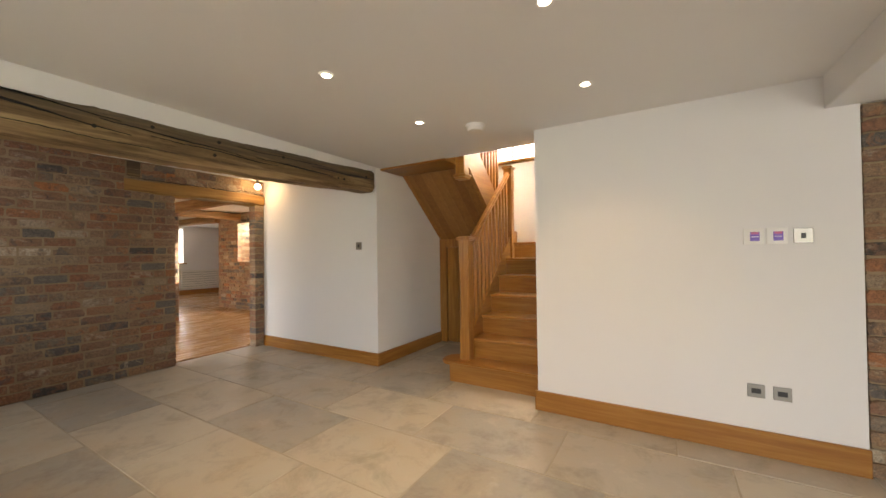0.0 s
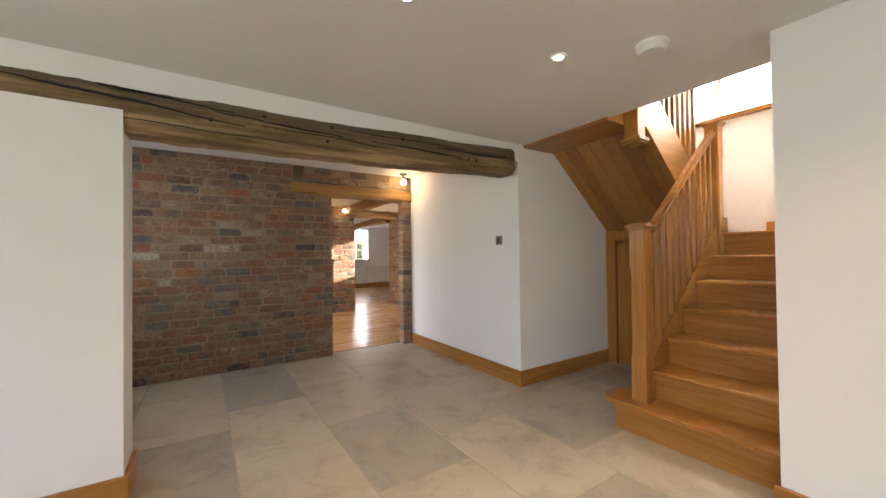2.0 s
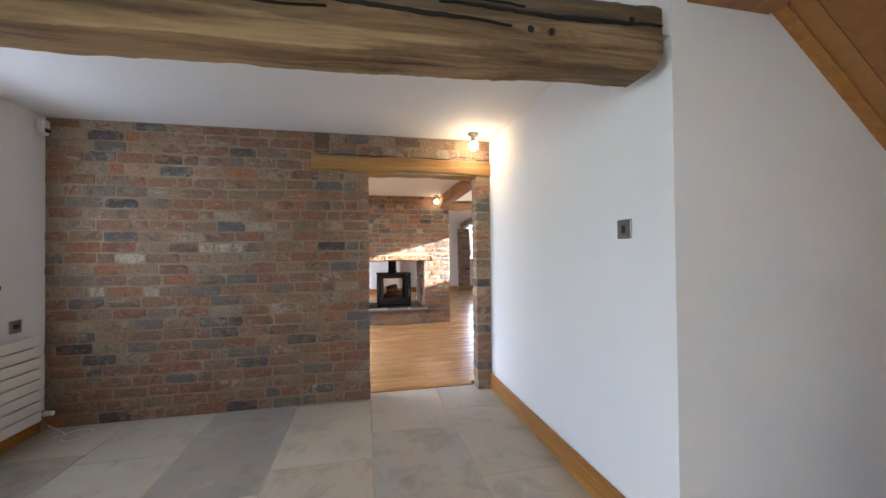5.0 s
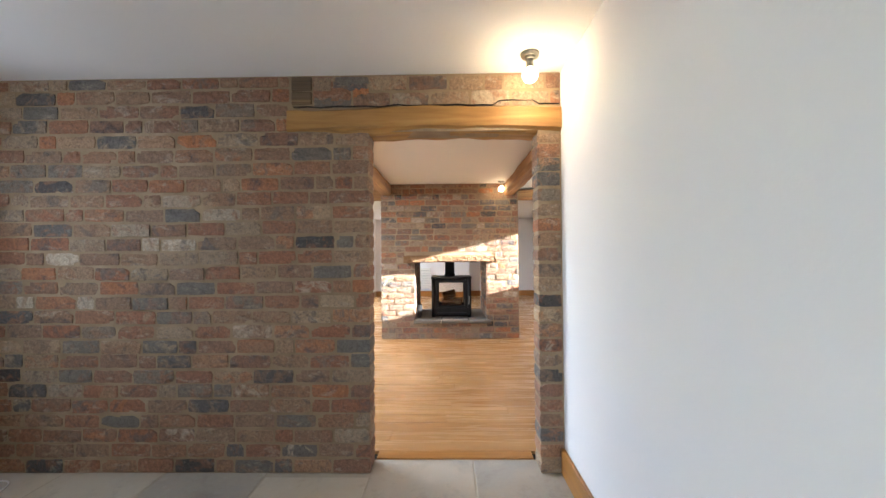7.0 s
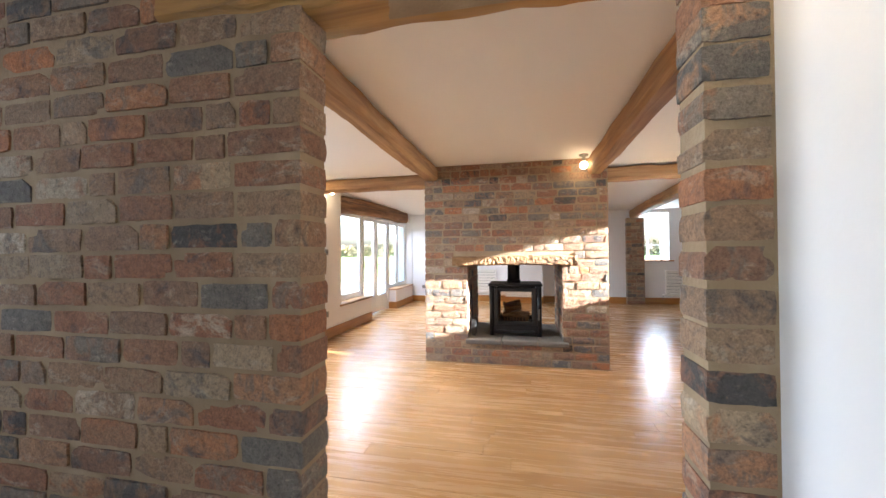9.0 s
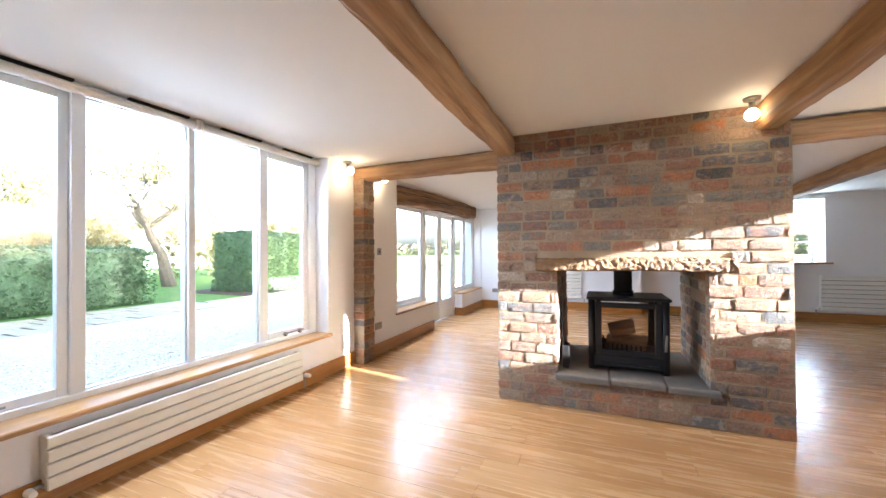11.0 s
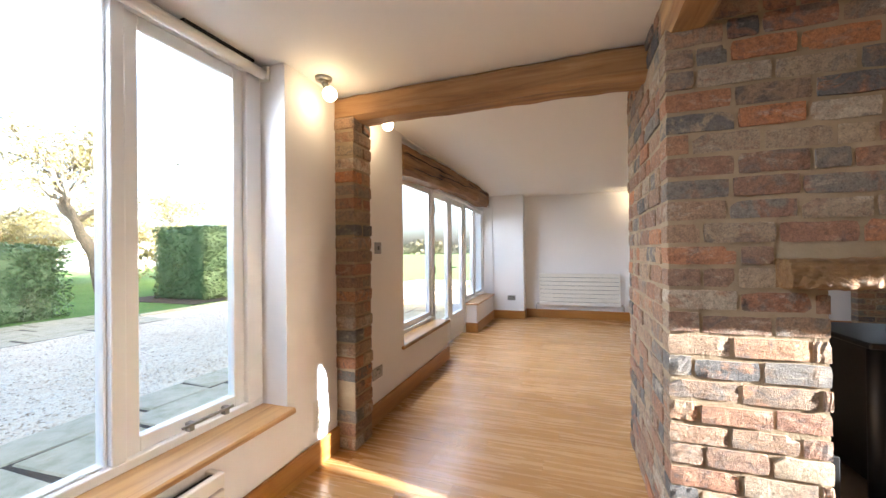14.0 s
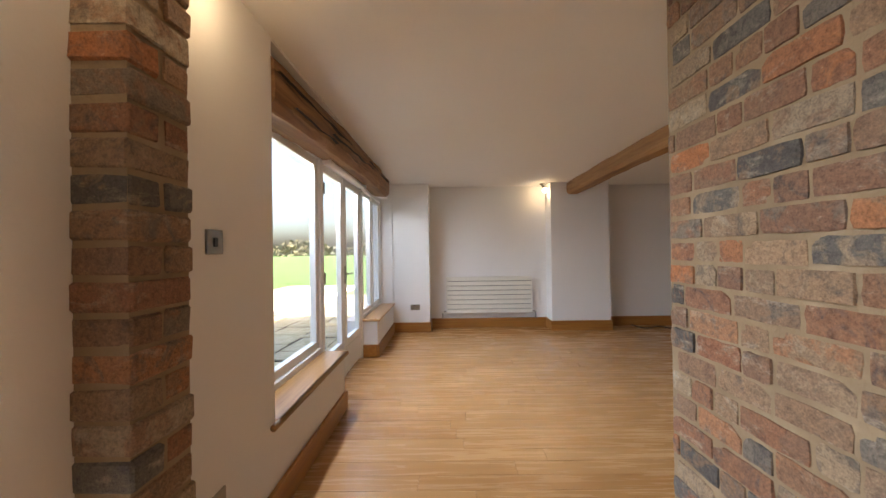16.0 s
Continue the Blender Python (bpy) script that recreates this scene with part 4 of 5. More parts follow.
GY = -0.485
win1 = structure("window_1", boxes((W10, W11, GY - 0.05, GY + 0.05, 0.44, 0.49), (W10, W11, GY - 0.05, GY + 0.05, 2.25, LIV_C), (W10, W10 + 0.10, GY - 0.05, GY + 0.05, 0.49, 2.25), (W11 - 0.05, W11, GY - 0.05, GY + 0.05, 0.49, 2.25),
               (-7.557, -7.507, GY - 0.05, GY + 0.05, 0.49, 2.25), (-6.927, -6.877, GY - 0.05, GY + 0.05, 0.49, 2.25), (-6.277, -6.207, GY - 0.05, GY + 0.05, 0.49, 2.25), bevel=0.004), M_FRAME, "long white painted four-light window", "window")
casement(W10 + 0.10, -7.557, 0.49, 2.25, GY, win1, 0.06)
casement(-7.507, -6.927, 0.49, 2.25, GY, win1, 0.012)
casement(-6.877, -6.277, 0.49, 2.25, GY, win1, 0.012)
casement(-6.207, W11 - 0.05, 0.49, 2.25, GY, win1, 0.05)
wpart("window_sill", boxes((W10 - 0.012, W11 + 0.1, GY + 0.03, SY1 + 0.055, 0.42, 0.452), bevel=0.008), M_SILL, win1)
for xa in (-8.02, -5.95):
    h = wpart("casement_stay", boxes((xa, xa + 0.26, GY + 0.055, GY + 0.067, 0.515, 0.527), (xa + 0.02, xa + 0.045, GY + 0.03, GY + 0.06, 0.49, 0.53), (xa + 0.2, xa + 0.225, GY + 0.03, GY + 0.06, 0.49, 0.53), bevel=0.002), M_STEEL, win1, "pewter casement stay")


def blind(x0, x1, y, z):
    t = thing("roller_blind", ((x0 + x1) / 2, y, z), "white roller blind rolled up under the ceiling", "blind", "roller blinds")
    bm = tube(bmesh.new(), (x0 + 0.02, y, z), (x1 - 0.02, y, z), 0.028, n=20)
    wpart("roll", bm, M_WHITE, t, "", True)
    for x in (x0, x1 - 0.02):
        wpart("bracket", boxes((x, x + 0.02, y - 0.035, y + 0.035, z - 0.035, z + 0.045), bevel=0.004), M_WHITE, t)
    return t


blind(W10 + 0.0, -6.925, GY + 0.085, 2.262)
blind(-6.915, W11, GY + 0.085, 2.262)
for xa in (-7.955, -7.315, -6.675, -6.02):
    t = thing("trickle_vent", (xa, GY + 0.06, 2.33), "dark slotted trickle vent above the window", "vent", "trickle vents")
    wpart("slot", boxes((xa - 0.19, xa + 0.19, GY + 0.01, GY + 0.085, LIV_C - 0.012, LIV_C + 0.002)), M_DARK, t)

# garden window and door
GY2 = -0.43
F0, F1 = GY2 - 0.045, GY2 + 0.045
win2 = structure("window_2", boxes((-10.77, W21, F0, F1, 0.45, 0.50), (W20, W21, F0, F1, 2.02, 2.09), (W21 - 0.06, W21, F0, F1, 0.50, 2.02), (-10.84, -10.77, F0, F1, 0.0, 2.02), (-12.30, -12.20, F0, F1, 0, 2.02),
                                 (W20, W20 + 0.05, F0, F1, 0.50, 2.02), (W20, -12.30, F0, F1, 0.45, 0.50), (-12.93, -12.87, F0, F1, 0.50, 2.02), bevel=0.004), M_FRAME, "white painted garden window with side lights", "window")
casement(-10.77, W21 - 0.06, 0.50, 2.02, GY2, win2, 0.06)
casement(-12.87, -12.30, 0.50, 2.02, GY2, win2, 0.05)
casement(W20 + 0.05, -12.93, 0.50, 2.02, GY2, win2, 0.05)
wpart("window_sill", boxes((-10.82, W21 - 0.002, GY2 + 0.03, SY2 + 0.03, 0.43, 0.462), (-10.82, W21 + 0.06, SY2 + 0.002, SY2 + 0.03, 0.43, 0.462), bevel=0.008), M_SILL, win2)
wpart("window_sill", boxes((W20 + 0.002, -12.22, GY2 + 0.03, SY2 + 0.03, 0.43, 0.462), bevel=0.008), M_SILL, win2)
structure("wall_box_cheek", boxes((-10.80, -10.785, GY2 + 0.046, SY2 - 0.004, 0, 0.43), (-12.27, -12.25, GY2 + 0.046, SY2 - 0.004, 0, 0.43)), M_WALL, "white plastered sill cheek", "wall")
skirt("baseboard_12", (W20, -12.23, SY2, SY2 + 0.022, 0, 0.15), (-12.25, -12.228, GY2 + 0.046, SY2 - 0.002, 0, 0.15), (-10.822, -10.80, GY2 + 0.046, SY2 - 0.002, 0, 0.15), mat=M_OAK_X)
door_g = structure("door_1", boxes((-11.545, -11.495, GY2 - 0.03, GY2 + 0.03, 0.02, 2.02), bevel=0.003), M_FRAME, "white glazed garden double door, closed", "door")
for a, b in ((-12.20, -11.545), (-11.495, -10.84)):
    casement(a, b, 0.30, 2.02, GY2, door_g, 0.075)
    wpart("kick_panel", boxes((a, b, GY2 - 0.025, GY2 + 0.025, 0.02, 0.30), bevel=0.004), M_FRAME, door_g)
hd = wpart("door_handle", boxes((-11.535, -11.505, GY2 + 0.03, GY2 + 0.04, 0.95, 1.13), (-11.53, -11.51, GY2 + 0.04, GY2 + 0.08, 1.04, 1.06), (-11.635, -11.51, GY2 + 0.07, GY2 + 0.085, 1.04, 1.06), bevel=0.003), M_STEEL, door_g, "steel lever handle")
for z in (0.35, 1.05, 1.8):
    wpart("hinge", boxes((-10.87, -10.83, GY2 + 0.03, GY2 + 0.055, z - 0.05, z + 0.05), bevel=0.003), M_STEEL, door_g)
blind(-12.2, -10.84, GY2 + 0.08, 2.03)


def small_window(name, axis, at, lo, hi, z0, z1, label, bars=2, sill=None):
    """A small-paned window: axis is the wall's run."""
    d, w = 0.05, 0.045
    rows = []
    add = lambda a, b, c, e: rows.append((a, b, at - d / 2, at + d / 2, c, e) if axis == "x" else (at - d / 2, at + d / 2, a, b, c, e))
    add(lo, lo + w, z0, z1), add(hi - w, hi, z0, z1), add(lo + w, hi - w, z0, z0 + w), add(lo + w, hi - w, z1 - w, z1)
    mid = (lo + hi) / 2
    add(mid - w / 2, mid + w / 2, z0 + w, z1 - w)
    for k in range(1, bars + 1):
        z = z0 + (z1 - z0) * k / (bars + 1)
        add(lo + w, mid - w / 2, z - 0.012, z + 0.012), add(mid + w / 2, hi - w, z - 0.012, z + 0.012)
    ob = structure(name, boxes(*rows, bevel=0.003), M_FRAME, label, "window")
    pane = boxes((lo + w, hi - w, at - 0.003, at + 0.003, z0 + w, z1 - w)) if axis == "x" else boxes((at - 0.003, at + 0.003, lo + w, hi - w, z0 + w, z1 - w))
    p = wpart("pane", pane, M_GLASS, ob)
    p.visible_shadow = False
    return ob


w = small_window("window_3", "y", FAR - 0.35, 5.48, 6.13, 1.05, 2.22, "small white sash window in the end wall")
wpart("window_sill", boxes((FAR - 0.32, FAR + 0.05, 5.48, 6.25, 1.035, 1.065), bevel=0.006), M_OAK_Y, w)
w = small_window("window_4", "x", -0.62, AW0, AW1, 1.07, 2.18, "small white window in a deep plaster reveal")
wpart("window_sill", boxes((AW0 - 0.08, AW1 + 0.08, -0.59, -0.22, 1.06, 1.09), bevel=0.006), M_OAK_X, w)
small_window("window_5", "x", NYB - 0.05, NW0, NW1, NZ0, NZ1, "small white window in the north brick wall", 0)

# ---- radiators ----
def radiator(n_, x0, x1, z0, z1, y, way, axis, label, bars):
    """Flat horizontal-panel radiator; way: which side faces the room."""
    t = thing("radiator", ((x0 + x1) / 2, y, z0) if axis == "x" else (y, (x0 + x1) / 2, z0), label, "radiator", "cream radiators")
    def R(a, b, c, e, f, g):
        c, e = sorted((y + way * c, y + way * e))
        return (a, b, c, e, f, g) if axis == "x" else (c, e, a, b, f, g)
    h = (z1 - z0) / bars
    for k in range(bars):
        wpart("panel", boxes(R(x0, x1, 0.055, 0.085, z0 + h * k + 0.004, z0 + h * (k + 1) - 0.004), bevel=0.005), M_RAD, t)
    # Near-black sheet behind the panels puts the shade of their gaps in colour.
    wpart("gap_shade_sheet", boxes(R(x0 + 0.01, x1 - 0.01, 0.035, 0.056, z0 + 0.01, z1 - 0.01)), M_DARK, t)
    for x in (x0, x1 - 0.03):
        wpart("side_panel", boxes(R(x + 0.002, x + 0.028, 0.0, 0.056, z0 + 0.005, z1 - 0.005), bevel=0.003), M_RAD, t)
    for x, s in ((x0, -1), (x1, 1)):
        bm = bmesh.new()
        P = lambda u, v, zz: (u, y + way * v, zz) if axis == "x" else (y + way * v, u, zz)
        tube(bm, P(x + s * 0.0, 0.04, z0 + 0.03), P(x + s * 0.06, 0.04, z0 + 0.03), 0.01)
        tube(bm, P(x + s * 0.06, 0.04, z0 - 0.09), P(x + s * 0.06, 0.04, z0 + 0.04), 0.009)
        v = wpart("valve", bm, M_STEEL, t, "steel radiator valve")
        wpart("valve_head", tube(bmesh.new(), P(x + s * 0.06, 0.055, z0 + 0.03), P(x + s * 0.06, 0.11, z0 + 0.03), 0.02, 0.017), M_WHITE, v)
    return t


radiator("a", -7.77, -6.02, 0.10, 0.38, SY1, 1, "x", "long low cream panel radiator under the window", 4)
radiator("b", -4.78, -3.35, 0.11, 0.72, -0.27, 1, "x", "cream panel radiator beside the brick wall", 8)
radiator("c", 0.62, 2.02, 0.24, 0.84, FAR, 1, "y", "cream panel radiator on the end wall", 8)
radiator("d", 6.06, 7.5, 0.2, 0.82, FAR, 1, "y", "cream panel radiator under the sash window", 8)

# ---- lamps ----
def ceiling_bulb(x, y, zc, tilt=(0, 0), watts=14):
    t = thing("ceiling_lamp", (x, y, zc), "small steel ceiling lamp with a lit globe bulb", "lamp", "bare bulb lamps")
    bm = tube(bmesh.new(), (x, y, zc), (x, y, zc - 0.018), 0.05, 0.046, 20)
    tube(bm, (x, y, zc - 0.018), (x, y, zc - 0.03), 0.03, 0.02, 16)
    wpart("ceiling_rose", bm, M_STEEL, t, "", True)
    dx, dy = tilt
    e = Vector((x + dx, y + dy, zc - 0.085))
    wpart("lamp_holder", tube(bmesh.new(), (x, y, zc - 0.025), e, 0.018, 0.02, 14), M_STEEL, t, "", True)
    c = e + (e - Vector((x, y, zc))).normalized() * 0.028
    wpart("bulb", ball(bmesh.new(), c, 0.042, 16), M_BULB, t, "glowing warm bulb", True)
    bulb_lamp("bulb_light", c - Vector((0, 0, 0.05)), watts * 0.07)


ceiling_bulb(-4.72, 3.0, ALC_C, watts=7.5)
ceiling_bulb(-8.14, 3.335, LIV_C, watts=1.0)
ceiling_bulb(-8.445, -0.185, LIV_C, (0.01, 0.04), 4)
ceiling_bulb(-9.02, -0.10, LIV_C, (0.0, 0.03), 4)
ceiling_bulb(FAR + 0.2, 2.18, LIV_C, (0.03, 0.02), 5)
# The last two, at y 0.5, are assumed lamps added out of view.
for x, y in ((-1.58, 1.41), (-1.57, 2.29), (-0.386, 2.30), (-0.39, 1.45), (0.8 - 1.2 - 0.0, 0.5), (-1.58, 0.5)):
    t = thing("downlight", (x, y, HALL_C), "small round white recessed downlight, lit", "downlight", "hall downlights")
    bm = bmesh.new()
    tube(bm, (x, y, HALL_C - 0.006), (x, y, HALL_C + 0.01), 0.038, 0.042, 24)
    wpart("rim", bm, M_WHITE, t)
    wpart("lens", tube(bmesh.new(), (x, y, HALL_C - 0.009), (x, y, HALL_C - 0.004), 0.024, n=20), M_SPOT, t, "glowing lens")
    d = bpy.data.lights.new("downlight_beam", "SPOT")
    d.energy, d.spot_size, d.spot_blend, d.color, d.shadow_soft_size = 2.3, radians(115), 0.8, (1.0, 0.72, 0.42), 0.03
    so = new("downlight_beam", d)
    so.location = (x, y, HALL_C - 0.02)
al = thing("smoke_alarm", (-1.25, 2.59, HALL_C), "round white smoke alarm on the ceiling", "smoke alarm")
bm = tube(bmesh.new(), (-1.25, 2.59, HALL_C), (-1.25, 2.59, HALL_C - 0.02), 0.075, 0.075, 28)
wpart("base", bm, M_WHITE, al)
wpart("cover", tube(bmesh.new(), (-1.25, 2.59, HALL_C - 0.02), (-1.25, 2.59, HALL_C - 0.045), 0.071, 0.056, 28), M_WHITE, al)

# ---- switches and sockets ----
def plate(name, label, category, o, u, n, w, h, items, group="", mat=None):
    """A wall plate at o (centre), u along the wall, n off the wall; items: small boxes (u, z, w, h, proud, material, name)."""
    o, u, n = Vector(o), Vector(u), Vector(n)
    t = thing(name, o, label, category, group)
    def slabm(cu, cz, ww, hh, n0, n1):
        a, b = o + u * (cu - ww / 2) + n * n0, o + u * (cu + ww / 2) + n * n1
        return boxes((min(a.x, b.x), max(a.x, b.x), min(a.y, b.y), max(a.y, b.y), o.z + cz - hh / 2, o.z + cz + hh / 2), bevel=0.0015)
    wpart("face_plate", slabm(0, 0, w, h, 0.0, 0.009), mat or M_STEEL, t)
    for cu, cz, ww, hh, proud, m, nm in items:
        wpart(nm, slabm(cu, cz, ww, hh, 0.008, 0.009 + proud), m, t)
    return t


M_SCREEN = glow_mat("violet_display", (0.16, 0.06, 0.5), 0.04)
M_SCREEN_R = glow_mat("red_display", (0.7, 0.1, 0.2), 0.04)
SW = [(0, 0, 0.022, 0.032, 0.004, M_BLACK, "rocker")]
SOCK = [(s * 0.034 + d, z, 0.007, 0.014, 0.001, M_BLACK, "pin_slot") for s in (-1, 1) for d, z in ((0, 0.012), (-0.011, -0.01), (0.011, -0.01))] + [(s * 0.012, 0.025, 0.01, 0.016, 0.003, M_BLACK, "rocker") for s in (-1, 1)]
for cu in (0.47, 0.58):
    plate("heating_control", "white framed heating control with a small violet display", "thermostat", (cu, 2.96, 1.345), (1, 0, 0), (0, -1, 0), 0.098, 0.1, [(0.006, 0, 0.046, 0.056, 0.002, M_SCREEN, "display"), (0.006, 0.02, 0.036, 0.014, 0.003, M_SCREEN_R, "display_band"), (0.006, -0.002, 0.036, 0.006, 0.003, M_WHITE, "display_line")], "heating controls", M_WHITE)
plate("light_switch", "brushed steel single light switch", "light switch", (0.698, 2.96, 1.343), (1, 0, 0), (0, -1, 0), 0.086, 0.086, SW)
for cu in (0.465, 0.588):
    plate("data_socket", "brushed steel socket plate with dark outlets", "socket", (cu, 2.96, 0.393), (1, 0, 0), (0, -1, 0), 0.084, 0.08, [(0, 0, 0.046, 0.03, 0.002, M_BLACK, "outlet")], "hall sockets")
plate("light_switch", "brushed steel light switch with black rocker", "light switch", (-3.085, 3.22, 1.370), (1, 0, 0), (0, -1, 0), 0.088, 0.088, [(0, 0, 0.024, 0.036, 0.004, M_BLACK, "rocker")])
plate("light_switch", "brushed steel light switch with black rocker", "light switch", (-9.114, SY2, 1.31), (1, 0, 0), (0, 1, 0), 0.092, 0.088, SW)
plate("wall_socket", "brushed steel double socket", "socket", (-9.09, SY2, 0.368), (1, 0, 0), (0, 1, 0), 0.146, 0.086, SOCK, "double sockets")
plate("wall_socket", "brushed steel double socket", "socket", (FAR + 0.32, 0.134, 0.39), (0, 1, 0), (1, 0, 0), 0.146, 0.086, SOCK, "double sockets")
plate("wall_socket", "dark steel socket above the radiator", "socket", (-4.68, -0.27, 0.80), (1, 0, 0), (0, 1, 0), 0.086, 0.086, [(0, 0, 0.05, 0.03, 0.002, M_BLACK, "outlet")])
vent = thing("wall_vent", (-8.51, SY1, 0.30), "pale louvred air vent low on the wall", "vent")
wpart("frame", boxes((-8.585, -8.435, SY1, SY1 + 0.006, 0.21, 0.39), bevel=0.002), M_RAD, vent)
for k in range(9):
    wpart("slat", boxes((-8.572, -8.448, SY1 + 0.006, SY1 + 0.014, 0.223 + k * 0.018, 0.232 + k * 0.018)), M_RAD, vent)

# ---- stove ----
SXc, SYc, SW_, SD, Z0 = -8.76, 2.60, 0.60, 0.47, HZ0
stove = thing("wood_stove", (SXc, SYc, Z0), "black cast-iron double-sided wood-burning stove on the hearth", "stove")
y0, y1, x0, x1 = SYc - SW_ / 2, SYc + SW_ / 2, SXc - SD / 2, SXc + SD / 2
wpart("top_plate", boxes((x0 - 0.02, x1 + 0.02, y0 - 0.02, y1 + 0.02, Z0 + 0.595, Z0 + 0.62), bevel=0.006), M_IRON, stove)
wpart("base", boxes((x0, x1, y0 + 0.03, y1 - 0.03, Z0 + 0.03, Z0 + 0.13), bevel=0.005), M_IRON, stove)
wpart("side_panel", boxes((x0 + 0.03, x1 - 0.03, y0 + 0.005, y0 + 0.03, Z0 + 0.05, Z0 + 0.595), bevel=0.004), M_IRON, stove)
wpart("side_panel", boxes((x0 + 0.03, x1 - 0.03, y1 - 0.03, y1 - 0.005, Z0 + 0.05, Z0 + 0.595), bevel=0.004), M_IRON, stove)
for px in (x0 + 0.02, x1 - 0.02):
    for py in (y0 + 0.02, y1 - 0.02):
        wpart("leg", tube(bmesh.new(), (px, py, Z0), (px, py, Z0 + 0.595), 0.028, n=14), M_IRON, stove, "", True)
M_STOVEGLASS = glass_mat("stove_glass", (0.95, 0.91, 0.86), 0.5)
for px, s in ((x1, 1), (x0, -1)):
    a = px - s * 0.012
    d = wpart("door", boxes((a - 0.016, a + 0.016, y0 + 0.05, y0 + 0.10, Z0 + 0.13, Z0 + 0.575), (a - 0.016, a + 0.016, y1 - 0.10, y1 - 0.05, Z0 + 0.13, Z0 + 0.575), (a - 0.016, a + 0.016, y0 + 0.10, y1 - 0.10, Z0 + 0.13, Z0 + 0.175), (a - 0.016, a + 0.016, y0 + 0.10, y1 - 0.10, Z0 + 0.53, Z0 + 0.575), bevel=0.005), M_IRON, stove)
    g = wpart("glass", boxes((a - 0.003, a + 0.003, y0 + 0.10, y1 - 0.10, Z0 + 0.175, Z0 + 0.53)), M_STOVEGLASS, d, "clear stove glass")
    g.visible_shadow = False
    wpart("door_handle", tube(bmesh.new(), (a + s * 0.045, y1 - 0.03, Z0 + 0.20), (a + s * 0.045, y1 - 0.02, Z0 + 0.33), 0.009, n=10), M_STEEL, d, "steel rod handle", True)
    teeth = bmesh.new()
    for k in range(9):
        yy = y0 + 0.115 + k * 0.036
        box(teeth, a - s * 0.05 - 0.005, a - s * 0.05 + 0.005, yy - 0.007, yy + 0.007, Z0 + 0.13, Z0 + 0.215, 0.003)
    wpart("log_guard", teeth, M_IRON, stove)
    wpart("ash_lip", boxes((px - 0.01, px + s * 0.03 + 0.01, y0 + 0.08, y1 - 0.08, Z0 + 0.05, Z0 + 0.07), bevel=0.003), M_IRON, stove)
flue = thing("flue_pipe", (SXc, SYc - 0.02, Z0 + 0.62), "black steel stove flue pipe", "flue")
bm = tube(bmesh.new(), (SXc, SYc - 0.02, Z0 + 0.62), (SXc, SYc - 0.02, HZ1 + 0.15), 0.075, n=28)
wpart("pipe", bm, M_IRON, flue, "", True)
wpart("collar", tube(bmesh.new(), (SXc, SYc - 0.02, Z0 + 0.621), (SXc, SYc - 0.02, Z0 + 0.66), 0.088, 0.084, 28), M_IRON, flue, "", True)
for k, (a, b, r) in enumerate((((SXc - 0.02, SYc - 0.15, Z0 + 0.20), (SXc + 0.02, SYc + 0.16, Z0 + 0.21), 0.07), ((SXc - 0.08, SYc - 0.12, Z0 + 0.19), (SXc - 0.06, SYc + 0.13, Z0 + 0.20), 0.06), ((SXc + 0.03, SYc - 0.13, Z0 + 0.30), (SXc - 0.02, SYc + 0.06, Z0 + 0.34), 0.065))):
    t = thing("firewood_log", a, "split seasoned log lying in the stove", "log", "logs in the stove")
    bm = tube(bmesh.new(), a, b, r, r * 0.95, 9)
    for v in bm.verts:
        v.co += noise.noise_vector(v.co * 11 + Vector((k, 0, 0))) * 0.018
    wpart("wood", bm, M_LOG, t)
sh = thing("fire_shovel", (-8.52, 2.10, Z0), "black iron fire shovel leaning against the hearth side", "fire shovel")
wpart("blade", boxes((-8.56, -8.42, 2.085, 2.10, Z0 + 0.01, Z0 + 0.2), (-8.56, -8.55, 2.10, 2.14, Z0 + 0.01, Z0 + 0.2), (-8.43, -8.42, 2.10, 2.14, Z0 + 0.01, Z0 + 0.2), bevel=0.003), M_IRON, sh)
wpart("handle", tube(bmesh.new(), (-8.49, 2.09, Z0 + 0.19), (-8.49, 2.075, Z0 + 0.62), 0.008, n=8), M_IRON, sh)

# ---- small clutter ----
def cable(name, label, pts, r, mat):
    t = thing(name, pts[0], label, "cable")
    cu = bpy.data.curves.new("wire", "CURVE")
    cu.dimensions, cu.bevel_depth, cu.bevel_resolution = "3D", r, 2
    s = cu.splines.new("BEZIER")
    s.bezier_points.add(len(pts) - 1)
    for p, co in zip(s.bezier_points, pts):
        p.co, p.handle_left_type, p.handle_right_type = Vector(co), "AUTO", "AUTO"
    tmp = new("wire", cu)
    me = bpy.data.meshes.new_from_object(tmp.evaluated_get(bpy.context.evaluated_depsgraph_get()))
    bpy.data.objects.remove(tmp)
    me.materials.clear()
    me.materials.append(mat)
    o = new("wire", me)
    o.parent = t
    o.matrix_parent_inverse = Matrix.Translation(-Vector(pts[0]))


